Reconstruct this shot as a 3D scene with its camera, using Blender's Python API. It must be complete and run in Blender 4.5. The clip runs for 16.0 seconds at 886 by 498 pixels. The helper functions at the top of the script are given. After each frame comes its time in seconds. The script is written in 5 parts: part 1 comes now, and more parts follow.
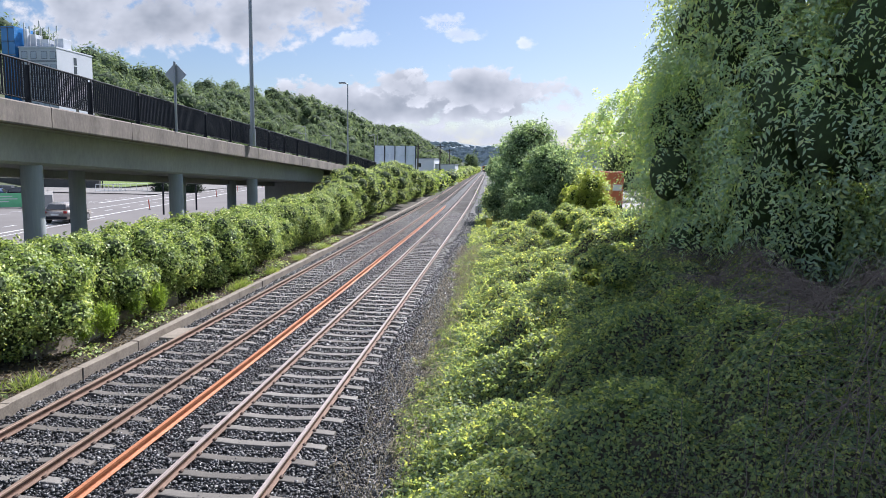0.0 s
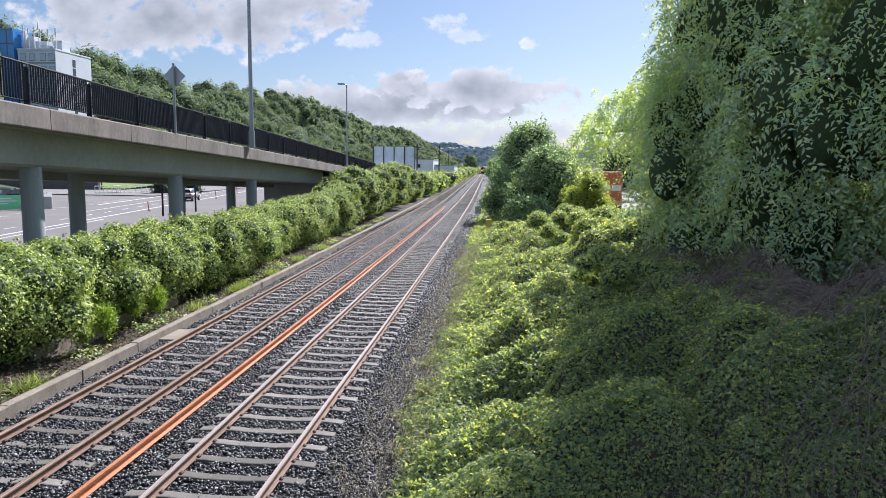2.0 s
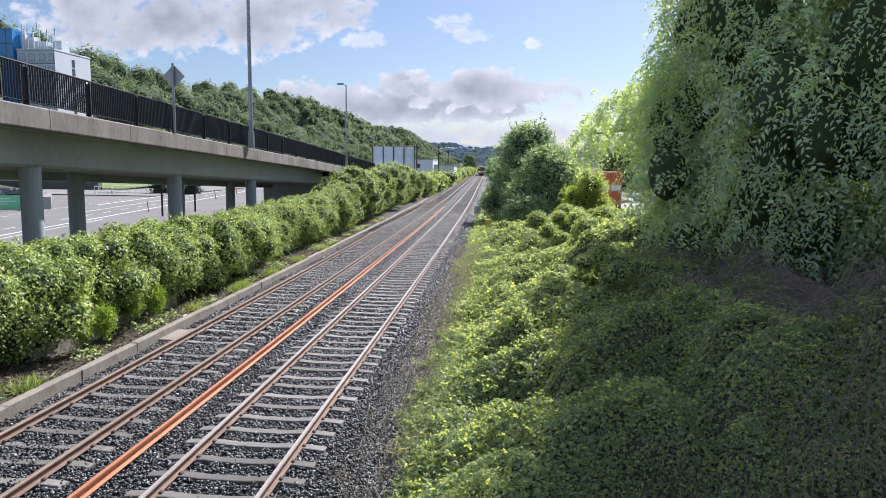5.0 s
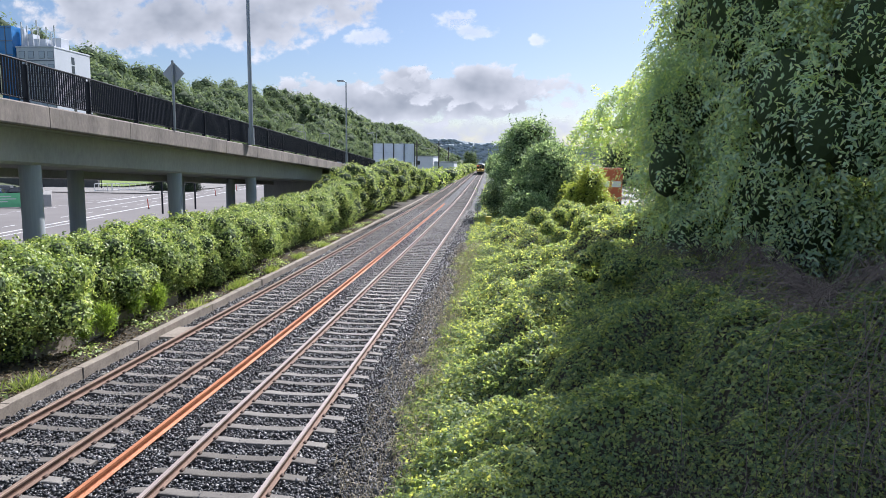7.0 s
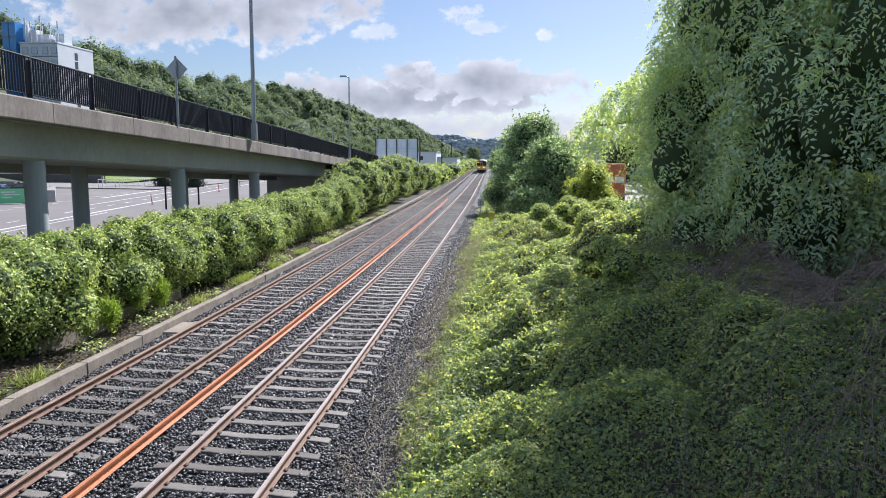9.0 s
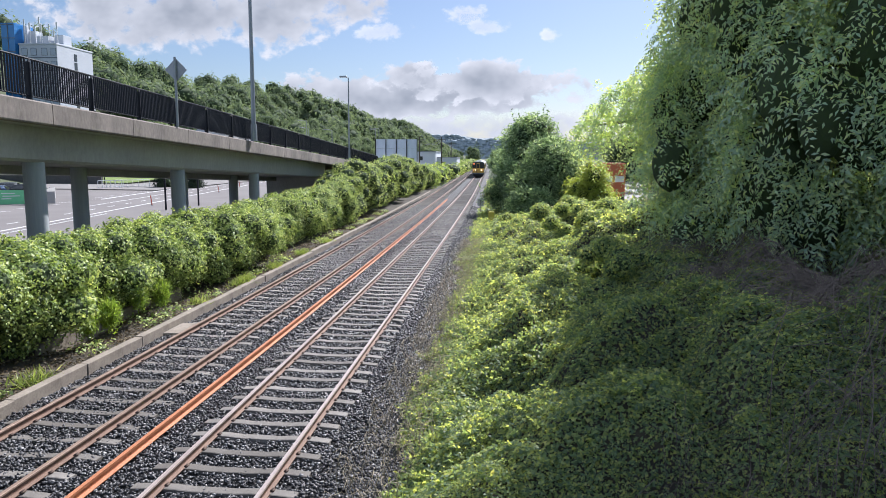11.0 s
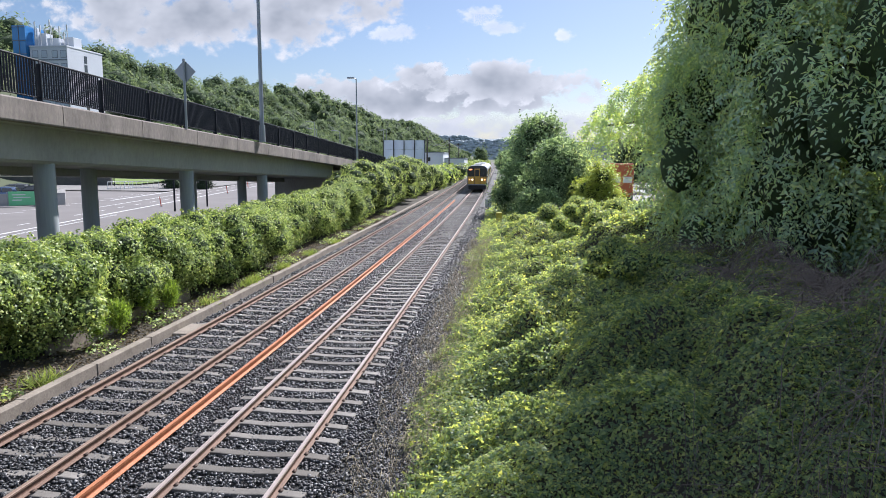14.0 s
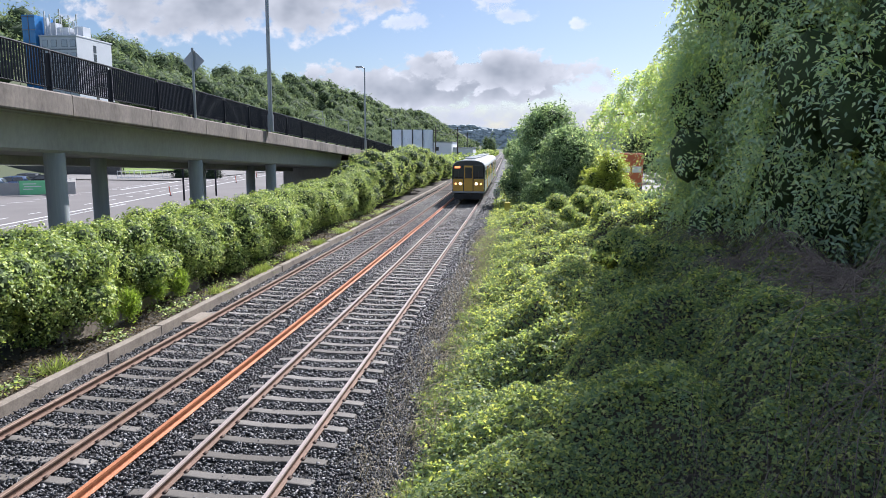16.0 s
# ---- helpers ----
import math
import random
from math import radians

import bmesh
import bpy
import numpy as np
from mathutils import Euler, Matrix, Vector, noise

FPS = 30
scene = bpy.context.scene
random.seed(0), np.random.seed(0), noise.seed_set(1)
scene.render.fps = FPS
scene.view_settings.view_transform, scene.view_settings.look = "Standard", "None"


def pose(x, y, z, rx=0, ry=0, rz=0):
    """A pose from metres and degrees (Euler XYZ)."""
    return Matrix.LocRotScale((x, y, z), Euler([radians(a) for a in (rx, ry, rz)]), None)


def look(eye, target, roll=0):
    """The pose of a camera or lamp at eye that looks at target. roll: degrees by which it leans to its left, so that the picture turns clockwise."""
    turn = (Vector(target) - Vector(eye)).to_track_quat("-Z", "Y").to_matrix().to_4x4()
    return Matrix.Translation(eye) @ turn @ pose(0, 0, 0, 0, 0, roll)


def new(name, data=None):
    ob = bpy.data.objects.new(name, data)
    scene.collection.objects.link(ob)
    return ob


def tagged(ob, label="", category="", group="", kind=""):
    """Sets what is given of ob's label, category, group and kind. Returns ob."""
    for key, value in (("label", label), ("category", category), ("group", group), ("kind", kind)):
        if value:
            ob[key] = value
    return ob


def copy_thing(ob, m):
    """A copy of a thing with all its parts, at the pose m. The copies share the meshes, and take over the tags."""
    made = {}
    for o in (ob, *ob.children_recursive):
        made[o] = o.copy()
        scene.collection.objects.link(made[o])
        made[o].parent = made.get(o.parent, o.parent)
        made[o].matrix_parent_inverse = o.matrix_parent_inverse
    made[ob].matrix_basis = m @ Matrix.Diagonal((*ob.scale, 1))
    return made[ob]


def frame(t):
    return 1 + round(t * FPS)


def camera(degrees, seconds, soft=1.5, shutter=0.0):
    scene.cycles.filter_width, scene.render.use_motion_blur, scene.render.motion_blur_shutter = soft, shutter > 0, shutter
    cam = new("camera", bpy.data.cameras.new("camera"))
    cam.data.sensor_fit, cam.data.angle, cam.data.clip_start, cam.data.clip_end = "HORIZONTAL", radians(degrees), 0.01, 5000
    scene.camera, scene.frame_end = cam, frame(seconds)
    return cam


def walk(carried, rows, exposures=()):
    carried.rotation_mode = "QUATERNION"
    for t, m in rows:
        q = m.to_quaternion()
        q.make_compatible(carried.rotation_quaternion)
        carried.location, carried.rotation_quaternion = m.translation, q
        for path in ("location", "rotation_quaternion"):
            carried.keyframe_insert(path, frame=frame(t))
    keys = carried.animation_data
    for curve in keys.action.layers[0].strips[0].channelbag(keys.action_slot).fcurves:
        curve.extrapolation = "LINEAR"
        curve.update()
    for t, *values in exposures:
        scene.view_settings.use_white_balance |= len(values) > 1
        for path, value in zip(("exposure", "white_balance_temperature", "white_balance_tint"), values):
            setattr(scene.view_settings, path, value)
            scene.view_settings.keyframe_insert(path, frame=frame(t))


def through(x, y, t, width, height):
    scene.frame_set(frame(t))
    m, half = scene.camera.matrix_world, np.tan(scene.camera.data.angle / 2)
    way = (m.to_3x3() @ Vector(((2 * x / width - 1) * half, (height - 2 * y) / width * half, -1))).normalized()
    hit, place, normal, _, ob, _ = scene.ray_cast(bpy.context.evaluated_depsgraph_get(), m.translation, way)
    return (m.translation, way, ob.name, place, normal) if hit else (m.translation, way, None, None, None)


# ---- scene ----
# Camera: held on a footbridge, turning slightly
cam = camera(66.316, 16.0, soft=0.7)
walk(cam, [(0, pose(0, 0, 5.12, 82.768, -0.930, 5.207)),
           (0.5, pose(0, 0, 5.12, 82.771, -0.820, 5.273)),
           (1, pose(0, 0, 5.12, 82.836, -0.791, 5.279)),
           (1.5, pose(0, 0, 5.12, 82.852, -0.752, 5.204)),
           (2, pose(0, 0, 5.12, 82.829, -0.752, 5.141)),
           (2.5, pose(0, 0, 5.12, 82.775, -0.782, 5.094)),
           (3, pose(0, 0, 5.12, 82.767, -0.822, 5.113)),
           (3.5, pose(0, 0, 5.12, 82.764, -0.761, 5.140)),
           (4, pose(0, 0, 5.12, 82.833, -0.757, 5.144)),
           (6.5, pose(0, 0, 5.12, 82.715, -0.656, 5.022)),
           (7, pose(0, 0, 5.12, 82.565, -0.610, 5.113)),
           (7.5, pose(0, 0, 5.12, 82.399, -0.576, 5.237)),
           (8, pose(0, 0, 5.12, 82.271, -0.626, 5.337)),
           (8.5, pose(0, 0, 5.12, 82.194, -0.586, 5.370)),
           (9, pose(0, 0, 5.12, 82.188, -0.572, 5.368)),
           (11.5, pose(0, 0, 5.12, 82.195, -0.351, 5.368)),
           (12, pose(0, 0, 5.12, 82.256, -0.375, 5.500)),
           (12.5, pose(0, 0, 5.12, 82.327, -0.366, 5.620)),
           (13, pose(0, 0, 5.12, 82.386, -0.331, 5.742)),
           (13.5, pose(0, 0, 5.12, 82.385, -0.321, 5.860)),
           (14, pose(0, 0, 5.12, 82.258, -0.301, 5.982)),
           (14.5, pose(0, 0, 5.12, 82.011, -0.291, 6.082)),
           (15, pose(0, 0, 5.12, 81.723, -0.283, 6.207)),
           (15.5, pose(0, 0, 5.12, 81.524, -0.262, 6.381)),
           (16, pose(0, 0, 5.12, 81.387, -0.330, 6.683))],
     exposures=[(0, 0.8, 5700, 15.5), (16, 0.8, 5700, 15.5)])

# ---- light ----
SUN_AZ, SUN_EL = radians(23.2), radians(44)
world = bpy.data.worlds.new("world")
scene.world = world
world.use_nodes = True
wn = world.node_tree.nodes
sky = wn.new("ShaderNodeTexSky")
sky.sky_type, sky.sun_disc = "NISHITA", False
sky.sun_elevation, sky.sun_rotation = SUN_EL, SUN_AZ
sky.air_density, sky.dust_density, sky.ozone_density = 1.0, 0.9, 1.7
wn["Background"].inputs[1].default_value = 0.057
# broken sunlit-white cumulus all over the unseen upper sky, added to brighten shade
wl = world.node_tree.links
where = wn.new("ShaderNodeTexCoord")
high = wn.new("ShaderNodeSeparateXYZ")
wl.new(where.outputs["Generated"], high.inputs[0])
puffs = wn.new("ShaderNodeTexNoise")
for key, val in (("Scale", 3.2), ("Detail", 7.0), ("Roughness", 0.55)):
    puffs.inputs[key].default_value = val
wl.new(where.outputs["Generated"], puffs.inputs["Vector"])
masks = []
for src, lo, hi in ((puffs.outputs["Fac"], 0.42, 0.56), (high.outputs["Z"], 0.30, 0.42)):
    step = wn.new("ShaderNodeMapRange")
    step.interpolation_type = "SMOOTHSTEP"
    step.inputs[1].default_value, step.inputs[2].default_value = lo, hi
    wl.new(src, step.inputs[0])
    masks.append(step.outputs[0])
cover = wn.new("ShaderNodeMath")
cover.operation = "MULTIPLY"
wl.new(masks[0], cover.inputs[0])
wl.new(masks[1], cover.inputs[1])
fill_clouds = wn.new("ShaderNodeMix")
fill_clouds.data_type = "RGBA"
fill_clouds.inputs[7].default_value = (7.9, 8.8, 9.9, 1)
wl.new(cover.outputs[0], fill_clouds.inputs[0])
wl.new(sky.outputs[0], fill_clouds.inputs[6])
wl.new(fill_clouds.outputs[2], wn["Background"].inputs[0])
sun = new("sun", bpy.data.lights.new("sun", "SUN"))
sun.data.energy, sun.data.angle, sun.data.color = 5.0, radians(0.53), (1.0, 0.93, 0.82)
sun.matrix_world = look((0, 0, 0), (-math.sin(SUN_AZ) * math.cos(SUN_EL), -math.cos(SUN_AZ) * math.cos(SUN_EL), -math.sin(SUN_EL)))

# ---- small tools ----
rng = np.random.default_rng(7)


def tx(y):
    """How far the line has curved to the left, y metres on."""
    k = 1.004e-4
    y = np.maximum(y, 0.0)
    return np.where(y < 110, k * y * y, k * 110 ** 2 + 2 * k * 110 * (y - 110))


def arrays_mesh(name, verts, faces):
    """A mesh out of an array of corners and one of faces that all have as many corners."""
    me = bpy.data.meshes.new(name)
    verts, faces = np.asarray(verts, np.float32), np.asarray(faces, np.int32)
    n, k = faces.shape
    me.vertices.add(len(verts))
    me.vertices.foreach_set("co", verts.ravel())
    me.loops.add(n * k)
    me.loops.foreach_set("vertex_index", faces.ravel())
    me.polygons.add(n)
    me.polygons.foreach_set("loop_start", np.arange(0, n * k, k, dtype=np.int32))
    me.update(calc_edges=True)
    me.validate()
    return me


def part(name, bm, material, parent=None, label="", smooth=False):
    """Links a bmesh or mesh as one object, under a thing where there is one."""
    if isinstance(bm, bmesh.types.BMesh):
        me = bpy.data.meshes.new(name)
        bm.normal_update()
        bm.to_mesh(me)
        bm.free()
    else:
        me = bm
    if material is not None and not me.materials:
        me.materials.append(material)
    if smooth:
        me.polygons.foreach_set("use_smooth", [True] * len(me.polygons))
    ob = new(name, me)
    if parent is not None:
        ob.parent = parent
    if label:
        ob["label"] = label
    return ob


def thing(name, label, category, m=None, group="", kind=""):
    ob = new(name)
    ob.empty_display_size = 0.2
    if m is not None:
        ob.matrix_basis = m
    return tagged(ob, label, category, group, kind)


def box(bm, x0, y0, z0, x1, y1, z1, bevel=0.0, m=None):
    vs = [bm.verts.new((x, y, z)) for z in (z0, z1) for x, y in ((x0, y0), (x1, y0), (x1, y1), (x0, y1))]
    fs = [bm.faces.new([vs[i] for i in f]) for f in ((3, 2, 1, 0), (4, 5, 6, 7), (0, 1, 5, 4), (1, 2, 6, 5), (2, 3, 7, 6), (3, 0, 4, 7))]
    if bevel:
        got = bmesh.ops.bevel(bm, geom=list({e for f in fs for e in f.edges}), offset=bevel, segments=1, affect="EDGES")
        vs = [v for v in {v for f in got["faces"] for v in f.verts} | {v for v in vs if v.is_valid}]
    if m is not None:
        bmesh.ops.transform(bm, matrix=m, verts=[v for v in vs if v.is_valid])
    return bm


def tube(bm, a, b, r0, r1=None, n=10):
    a, b = Vector(a), Vector(b)
    r1 = r0 if r1 is None else r1
    m = Matrix.Translation((a + b) / 2) @ (b - a).to_track_quat("Z", "Y").to_matrix().to_4x4()
    bmesh.ops.create_cone(bm, cap_ends=True, segments=n, radius1=r0, radius2=r1, depth=(b - a).length, matrix=m)
    return bm


def sweep(profile, ys, place):
    """A closed profile of (x, z) carried along ys; place(y) gives the offset x and z."""
    prof = np.array(profile, float)
    n, k = len(ys), len(prof)
    v = np.zeros((n, k, 3))
    for i, y in enumerate(ys):
        ox, oz = place(y)
        v[i, :, 0], v[i, :, 1], v[i, :, 2] = prof[:, 0] + ox, y, prof[:, 1] + oz
    a = np.arange(n - 1)[:, None] * k
    j = np.arange(k)[None, :]
    j2 = (j + 1) % k
    f = np.stack([a + j, a + j2, a + k + j2, a + k + j], -1).reshape(-1, 4)
    bm = bmesh.new()
    bv = [bm.verts.new(p) for p in v.reshape(-1, 3)]
    for q in f:
        bm.faces.new([bv[i] for i in q])
    bm.faces.new(bv[:k][::-1])
    bm.faces.new(bv[-k:])
    bmesh.ops.recalc_face_normals(bm, faces=bm.faces[:])
    return bm


def leaves(name, P, N, length, width, along=None, fold=0.25, spread=0.8, rise=0.9, small=False):
    """A mesh of many small leaves, each a folded lozenge (small: a plain blade), at the points P, facing about N."""
    n = len(P)
    N = N + rng.normal(0, spread, (n, 3)) + np.array([0, 0, rise])
    N /= np.linalg.norm(N, axis=1)[:, None] + 1e-9
    A = rng.normal(0, 1, (n, 3)) if along is None else along + rng.normal(0, 0.35, (n, 3))
    A -= (A * N).sum(1)[:, None] * N
    A /= np.linalg.norm(A, axis=1)[:, None] + 1e-9
    B = np.cross(N, A)
    s = rng.uniform(0.6, 1.3, (n, 1))
    L, W = length * s, width * s * rng.uniform(0.8, 1.2, (n, 1))
    if small:
        v = np.stack([P - B * W * 0.5, P + B * W * 0.5, P + A * L], 1).reshape(-1, 3)
        return arrays_mesh(name, v, np.arange(3 * n).reshape(n, 3))
    mid = P + A * L * 0.45 + N * W * fold
    v = np.stack([P, mid + B * W * 0.5, P + A * L - N * W * fold * 0.6, mid - B * W * 0.5], 1).reshape(-1, 3)
    f = np.arange(4 * n).reshape(n, 4)
    return arrays_mesh(name, v, f)


def sprays(name, P, D, N, length, k, leaf, width, droop=0.6, fold=0.22, wild=0.3):
    """Twigs from the points P towards D that sink under their weight, with k leaves in two ranks along each; N is the way out."""
    n = len(P)
    D = D / (np.linalg.norm(D, axis=1)[:, None] + 1e-9)
    L = (length * rng.uniform(0.55, 1.3, (n, 1, 1)))
    q = ((np.arange(k) + 0.4) / k)[None, :, None] + rng.normal(0, 0.25 / k, (n, k, 1))
    G = np.array([0, 0, -1.0])
    Q = P[:, None] + D[:, None] * L * q + G * (droop * L * q * q)
    T = D[:, None] + 2 * droop * q * G
    T = T / (np.linalg.norm(T, axis=2)[..., None] + 1e-9)
    B = np.cross(T, N[:, None] + rng.normal(0, wild, (n, 1, 3)))
    B /= np.linalg.norm(B, axis=2)[..., None] + 1e-9
    side = np.where(np.arange(k) % 2, 1.0, -1.0)[None, :, None]
    A = T * 0.6 + B * side * 0.8 + G * 0.12 + rng.normal(0, wild, (n, k, 3))
    A /= np.linalg.norm(A, axis=2)[..., None] + 1e-9
    U = np.cross(B, T) + rng.normal(0, wild, (n, k, 3))
    U -= (U * A).sum(2)[..., None] * A
    U /= np.linalg.norm(U, axis=2)[..., None] + 1e-9
    W = np.cross(U, A)
    size = rng.uniform(0.65, 1.25, (n, k, 1)) * (1.1 - 0.45 * q)
    l, w = leaf * size, width * size
    mid = Q + A * l * 0.45 + U * w * fold
    v = np.stack([Q, mid + W * w * 0.5, Q + A * l - U * w * fold, mid - W * w * 0.5], 2).reshape(-1, 3)
    return arrays_mesh(name, v, np.arange(4 * n * k).reshape(-1, 4))


def lattice(i, j, seed):
    h = np.sin(i * 127.1 + j * 311.7 + seed * 74.7) * 43758.5453
    return h - np.floor(h)


def swell(X, Y, size, seed=0.0):
    """Smooth random heights between -1 and 1, with hills about as wide as size."""
    X, Y = X / size, Y / size
    i, j = np.floor(X), np.floor(Y)
    u, v = X - i, Y - j
    u, v = u * u * (3 - 2 * u), v * v * (3 - 2 * v)
    a = lattice(i, j, seed) * (1 - u) + lattice(i + 1, j, seed) * u
    b = lattice(i, j + 1, seed) * (1 - u) + lattice(i + 1, j + 1, seed) * u
    return 2 * (a * (1 - v) + b * v) - 1


def clump_points(C, R, n, thick=0.25, flat=0.9):
    """Points in the outer shell of a heap of round clumps, and the way out of it."""
    C, R = np.asarray(C, float), np.asarray(R, float)
    pick = rng.choice(len(C), n, p=R ** 2 / (R ** 2).sum())
    d = rng.normal(0, 1, (n, 3))
    d /= np.linalg.norm(d, axis=1)[:, None]
    rough = 1 + 0.16 * np.sin(7 * d[:, 0] + pick) * np.sin(6 * d[:, 1] + 2 * pick) * np.sin(8 * d[:, 2] - pick)
    r = R[pick] * rough * (1 - thick * rng.random(n) ** 1.5)
    P = C[pick] + d * r[:, None] * np.array([1, 1, flat])
    order = np.argsort(P[:, 1])
    P, d = P[order], d[order]
    keep = np.ones(n, bool)
    for c, rr in zip(C, R):
        i, j = np.searchsorted(P[:, 1], (c[1] - rr, c[1] + rr))
        keep[i:j] &= np.linalg.norm((P[i:j] - c) / np.array([1, 1, flat]), axis=1) > rr * 0.72
    return P[keep], d[keep]


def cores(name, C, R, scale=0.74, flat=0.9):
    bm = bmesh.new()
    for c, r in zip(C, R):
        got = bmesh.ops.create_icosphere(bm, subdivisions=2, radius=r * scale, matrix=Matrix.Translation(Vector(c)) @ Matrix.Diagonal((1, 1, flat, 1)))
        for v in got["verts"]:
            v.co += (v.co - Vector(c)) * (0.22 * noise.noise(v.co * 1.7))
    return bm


# ---- materials ----
def material(name, rough=0.6, metal=0.0, spec=0.5):
    m = bpy.data.materials.new(name)
    m.use_nodes = True
    b = m.node_tree.nodes["Principled BSDF"]
    b.inputs["Roughness"].default_value, b.inputs["Metallic"].default_value = rough, metal
    b.inputs["Specular IOR Level"].default_value = spec
    return m, m.node_tree, b


def node(t, kind, **inputs):
    n = t.nodes.new(kind)
    for k, v in inputs.items():
        n.inputs[k.replace("_", " ")].default_value = v
    return n


def ramp(t, src, stops):
    r = t.nodes.new("ShaderNodeValToRGB")
    while len(r.color_ramp.elements) < len(stops):
        r.color_ramp.elements.new(0.5)
    for e, (p, c) in zip(r.color_ramp.elements, stops):
        e.position, e.color = p, (*c, 1)
    t.links.new(src, r.inputs[0])
    return r.outputs[0]


def coords(t, scale=(1, 1, 1)):
    c = t.nodes.new("ShaderNodeTexCoord")
    mp = t.nodes.new("ShaderNodeMapping")
    mp.inputs["Scale"].default_value = scale
    t.links.new(c.outputs["Object"], mp.inputs[0])
    return mp.outputs[0]


def noise_out(t, scale, detail=5.0, rough=0.6, vec=None, dist=0.0):
    n = node(t, "ShaderNodeTexNoise", Scale=scale, Detail=detail, Roughness=rough, Distortion=dist)
    t.links.new(vec if vec is not None else coords(t), n.inputs["Vector"])
    return n.outputs["Fac"]


def mixc(t, fac, a, b, mode="MIX"):
    m = t.nodes.new("ShaderNodeMix")
    m.data_type, m.blend_type = "RGBA", mode
    for s, i in ((fac, 0), (a, 6), (b, 7)):
        if isinstance(s, (int, float)):
            m.inputs[i].default_value = s
        elif isinstance(s, tuple):
            m.inputs[i].default_value = (*s, 1)
        else:
            t.links.new(s, m.inputs[i])
    return m.outputs[2]


def bump(t, b, height, strength=0.5, dist=0.02):
    n = node(t, "ShaderNodeBump", Strength=strength, Distance=dist)
    t.links.new(height, n.inputs["Height"])
    t.links.new(n.outputs[0], b.inputs["Normal"])


def grainy(name, dark, light, rough=0.7, metal=0.0, big=0.6, fine=14.0, relief=0.4, streak=None, spec=0.5, dist=0.02):
    """A surface with stains and grain between two colours."""
    m, t, b = material(name, rough, metal, spec)
    v = coords(t, streak or (1, 1, 1))
    f = noise_out(t, fine, 6, 0.65, v)
    c = mixc(t, 0.45, ramp(t, noise_out(t, big, 6, 0.65, v, 0.4), [(0.3, dark), (0.7, light)]), ramp(t, f, [(0.3, dark), (0.7, light)]))
    t.links.new(c, b.inputs["Base Color"])
    t.links.new(ramp(t, f, [(0.2, (rough - 0.12,) * 3), (0.8, (min(1, rough + 0.12),) * 3)]), b.inputs["Roughness"])
    if relief:
        bump(t, b, f, relief, dist)
    return m


def leafy(name, stops, through=0.4, gain=1.5, rough=0.4, tint=(1.0, 1.0, 0.62), spec=0.45):
    """Leaves: each of its own green, with light coming through."""
    m, t, b = material(name, rough, 0, spec)
    g = t.nodes.new("ShaderNodeNewGeometry")
    c = ramp(t, g.outputs["Random Per Island"], [(p, tuple(min(0.8, gain * k) for k in col)) for p, col in stops])
    c = mixc(t, 0.6, c, ramp(t, noise_out(t, 0.55, 3, 0.6), [(0.3, (0.62, 0.68, 0.7)), (0.7, (1.05, 1.05, 0.95))]), "MULTIPLY")
    t.links.new(c, b.inputs["Base Color"])
    tr = t.nodes.new("ShaderNodeBsdfTranslucent")
    t.links.new(mixc(t, 1.0, c, tuple(1.6 * k for k in tint), "MULTIPLY"), tr.inputs[0])
    mx = t.nodes.new("ShaderNodeMixShader")
    mx.inputs[0].default_value = through
    t.links.new(b.outputs[0], mx.inputs[1])
    t.links.new(tr.outputs[0], mx.inputs[2])
    t.links.new(mx.outputs[0], t.nodes["Material Output"].inputs[0])
    return m


def plain(name, c, rough=0.5, metal=0.0, spec=0.5):
    return grainy(name, tuple(0.82 * k for k in c), c, rough, metal, 1.5, 30, 0.05, None, spec)


def glow(name, c, strength):
    m, t, b = material(name, 0.3)
    b.inputs["Base Color"].default_value = (*c, 1)
    b.inputs["Emission Color"].default_value = (*c, 1)
    b.inputs["Emission Strength"].default_value = strength
    return m


def island(m):
    """Lets each piece of a mesh differ in tone; the brightest few imitate glints."""
    t = m.node_tree
    b = t.nodes["Principled BSDF"]
    src = b.inputs["Base Color"].links[0].from_socket
    g = t.nodes.new("ShaderNodeNewGeometry")
    t.links.new(mixc(t, 1.0, src, ramp(t, g.outputs["Random Per Island"], [(0, (0.35, 0.35, 0.37)), (0.7, (0.85, 0.85, 0.85)), (0.92, (1.5, 1.48, 1.45)), (1, (3.6, 3.5, 3.35))]), "MULTIPLY"), b.inputs["Base Color"])
    return m


M_ballast = grainy("ballast bed", (0.012, 0.012, 0.014), (0.055, 0.052, 0.05), 0.75, 0, 1.3, 22, 1.0, dist=0.06)
M_stone = island(grainy("ballast stone", (0.028, 0.028, 0.031), (0.135, 0.133, 0.134), 0.42, 0, 3, 40, 0.3, spec=0.5))
M_conc = grainy("sleeper concrete", (0.11, 0.10, 0.088), (0.25, 0.23, 0.205), 0.8, 0, 1.2, 25, 0.3)
t = M_conc.node_tree
b = t.nodes["Principled BSDF"]
oi = t.nodes.new("ShaderNodeObjectInfo")
t.links.new(mixc(t, 1.0, b.inputs["Base Color"].links[0].from_socket, ramp(t, oi.outputs["Random"], [(0, (0.6, 0.58, 0.56)), (1, (1.2, 1.2, 1.2))]), "MULTIPLY"), b.inputs["Base Color"])
M_rail = grainy("rusty rail side", (0.10, 0.06, 0.042), (0.25, 0.155, 0.11), 0.7, 0.1, 1.5, 40, 0.4)
M_head = grainy("worn rail head", (0.38, 0.30, 0.26), (0.62, 0.52, 0.47), 0.36, 0.45, 0.7, 30, 0.05, (6, 0.3, 6))
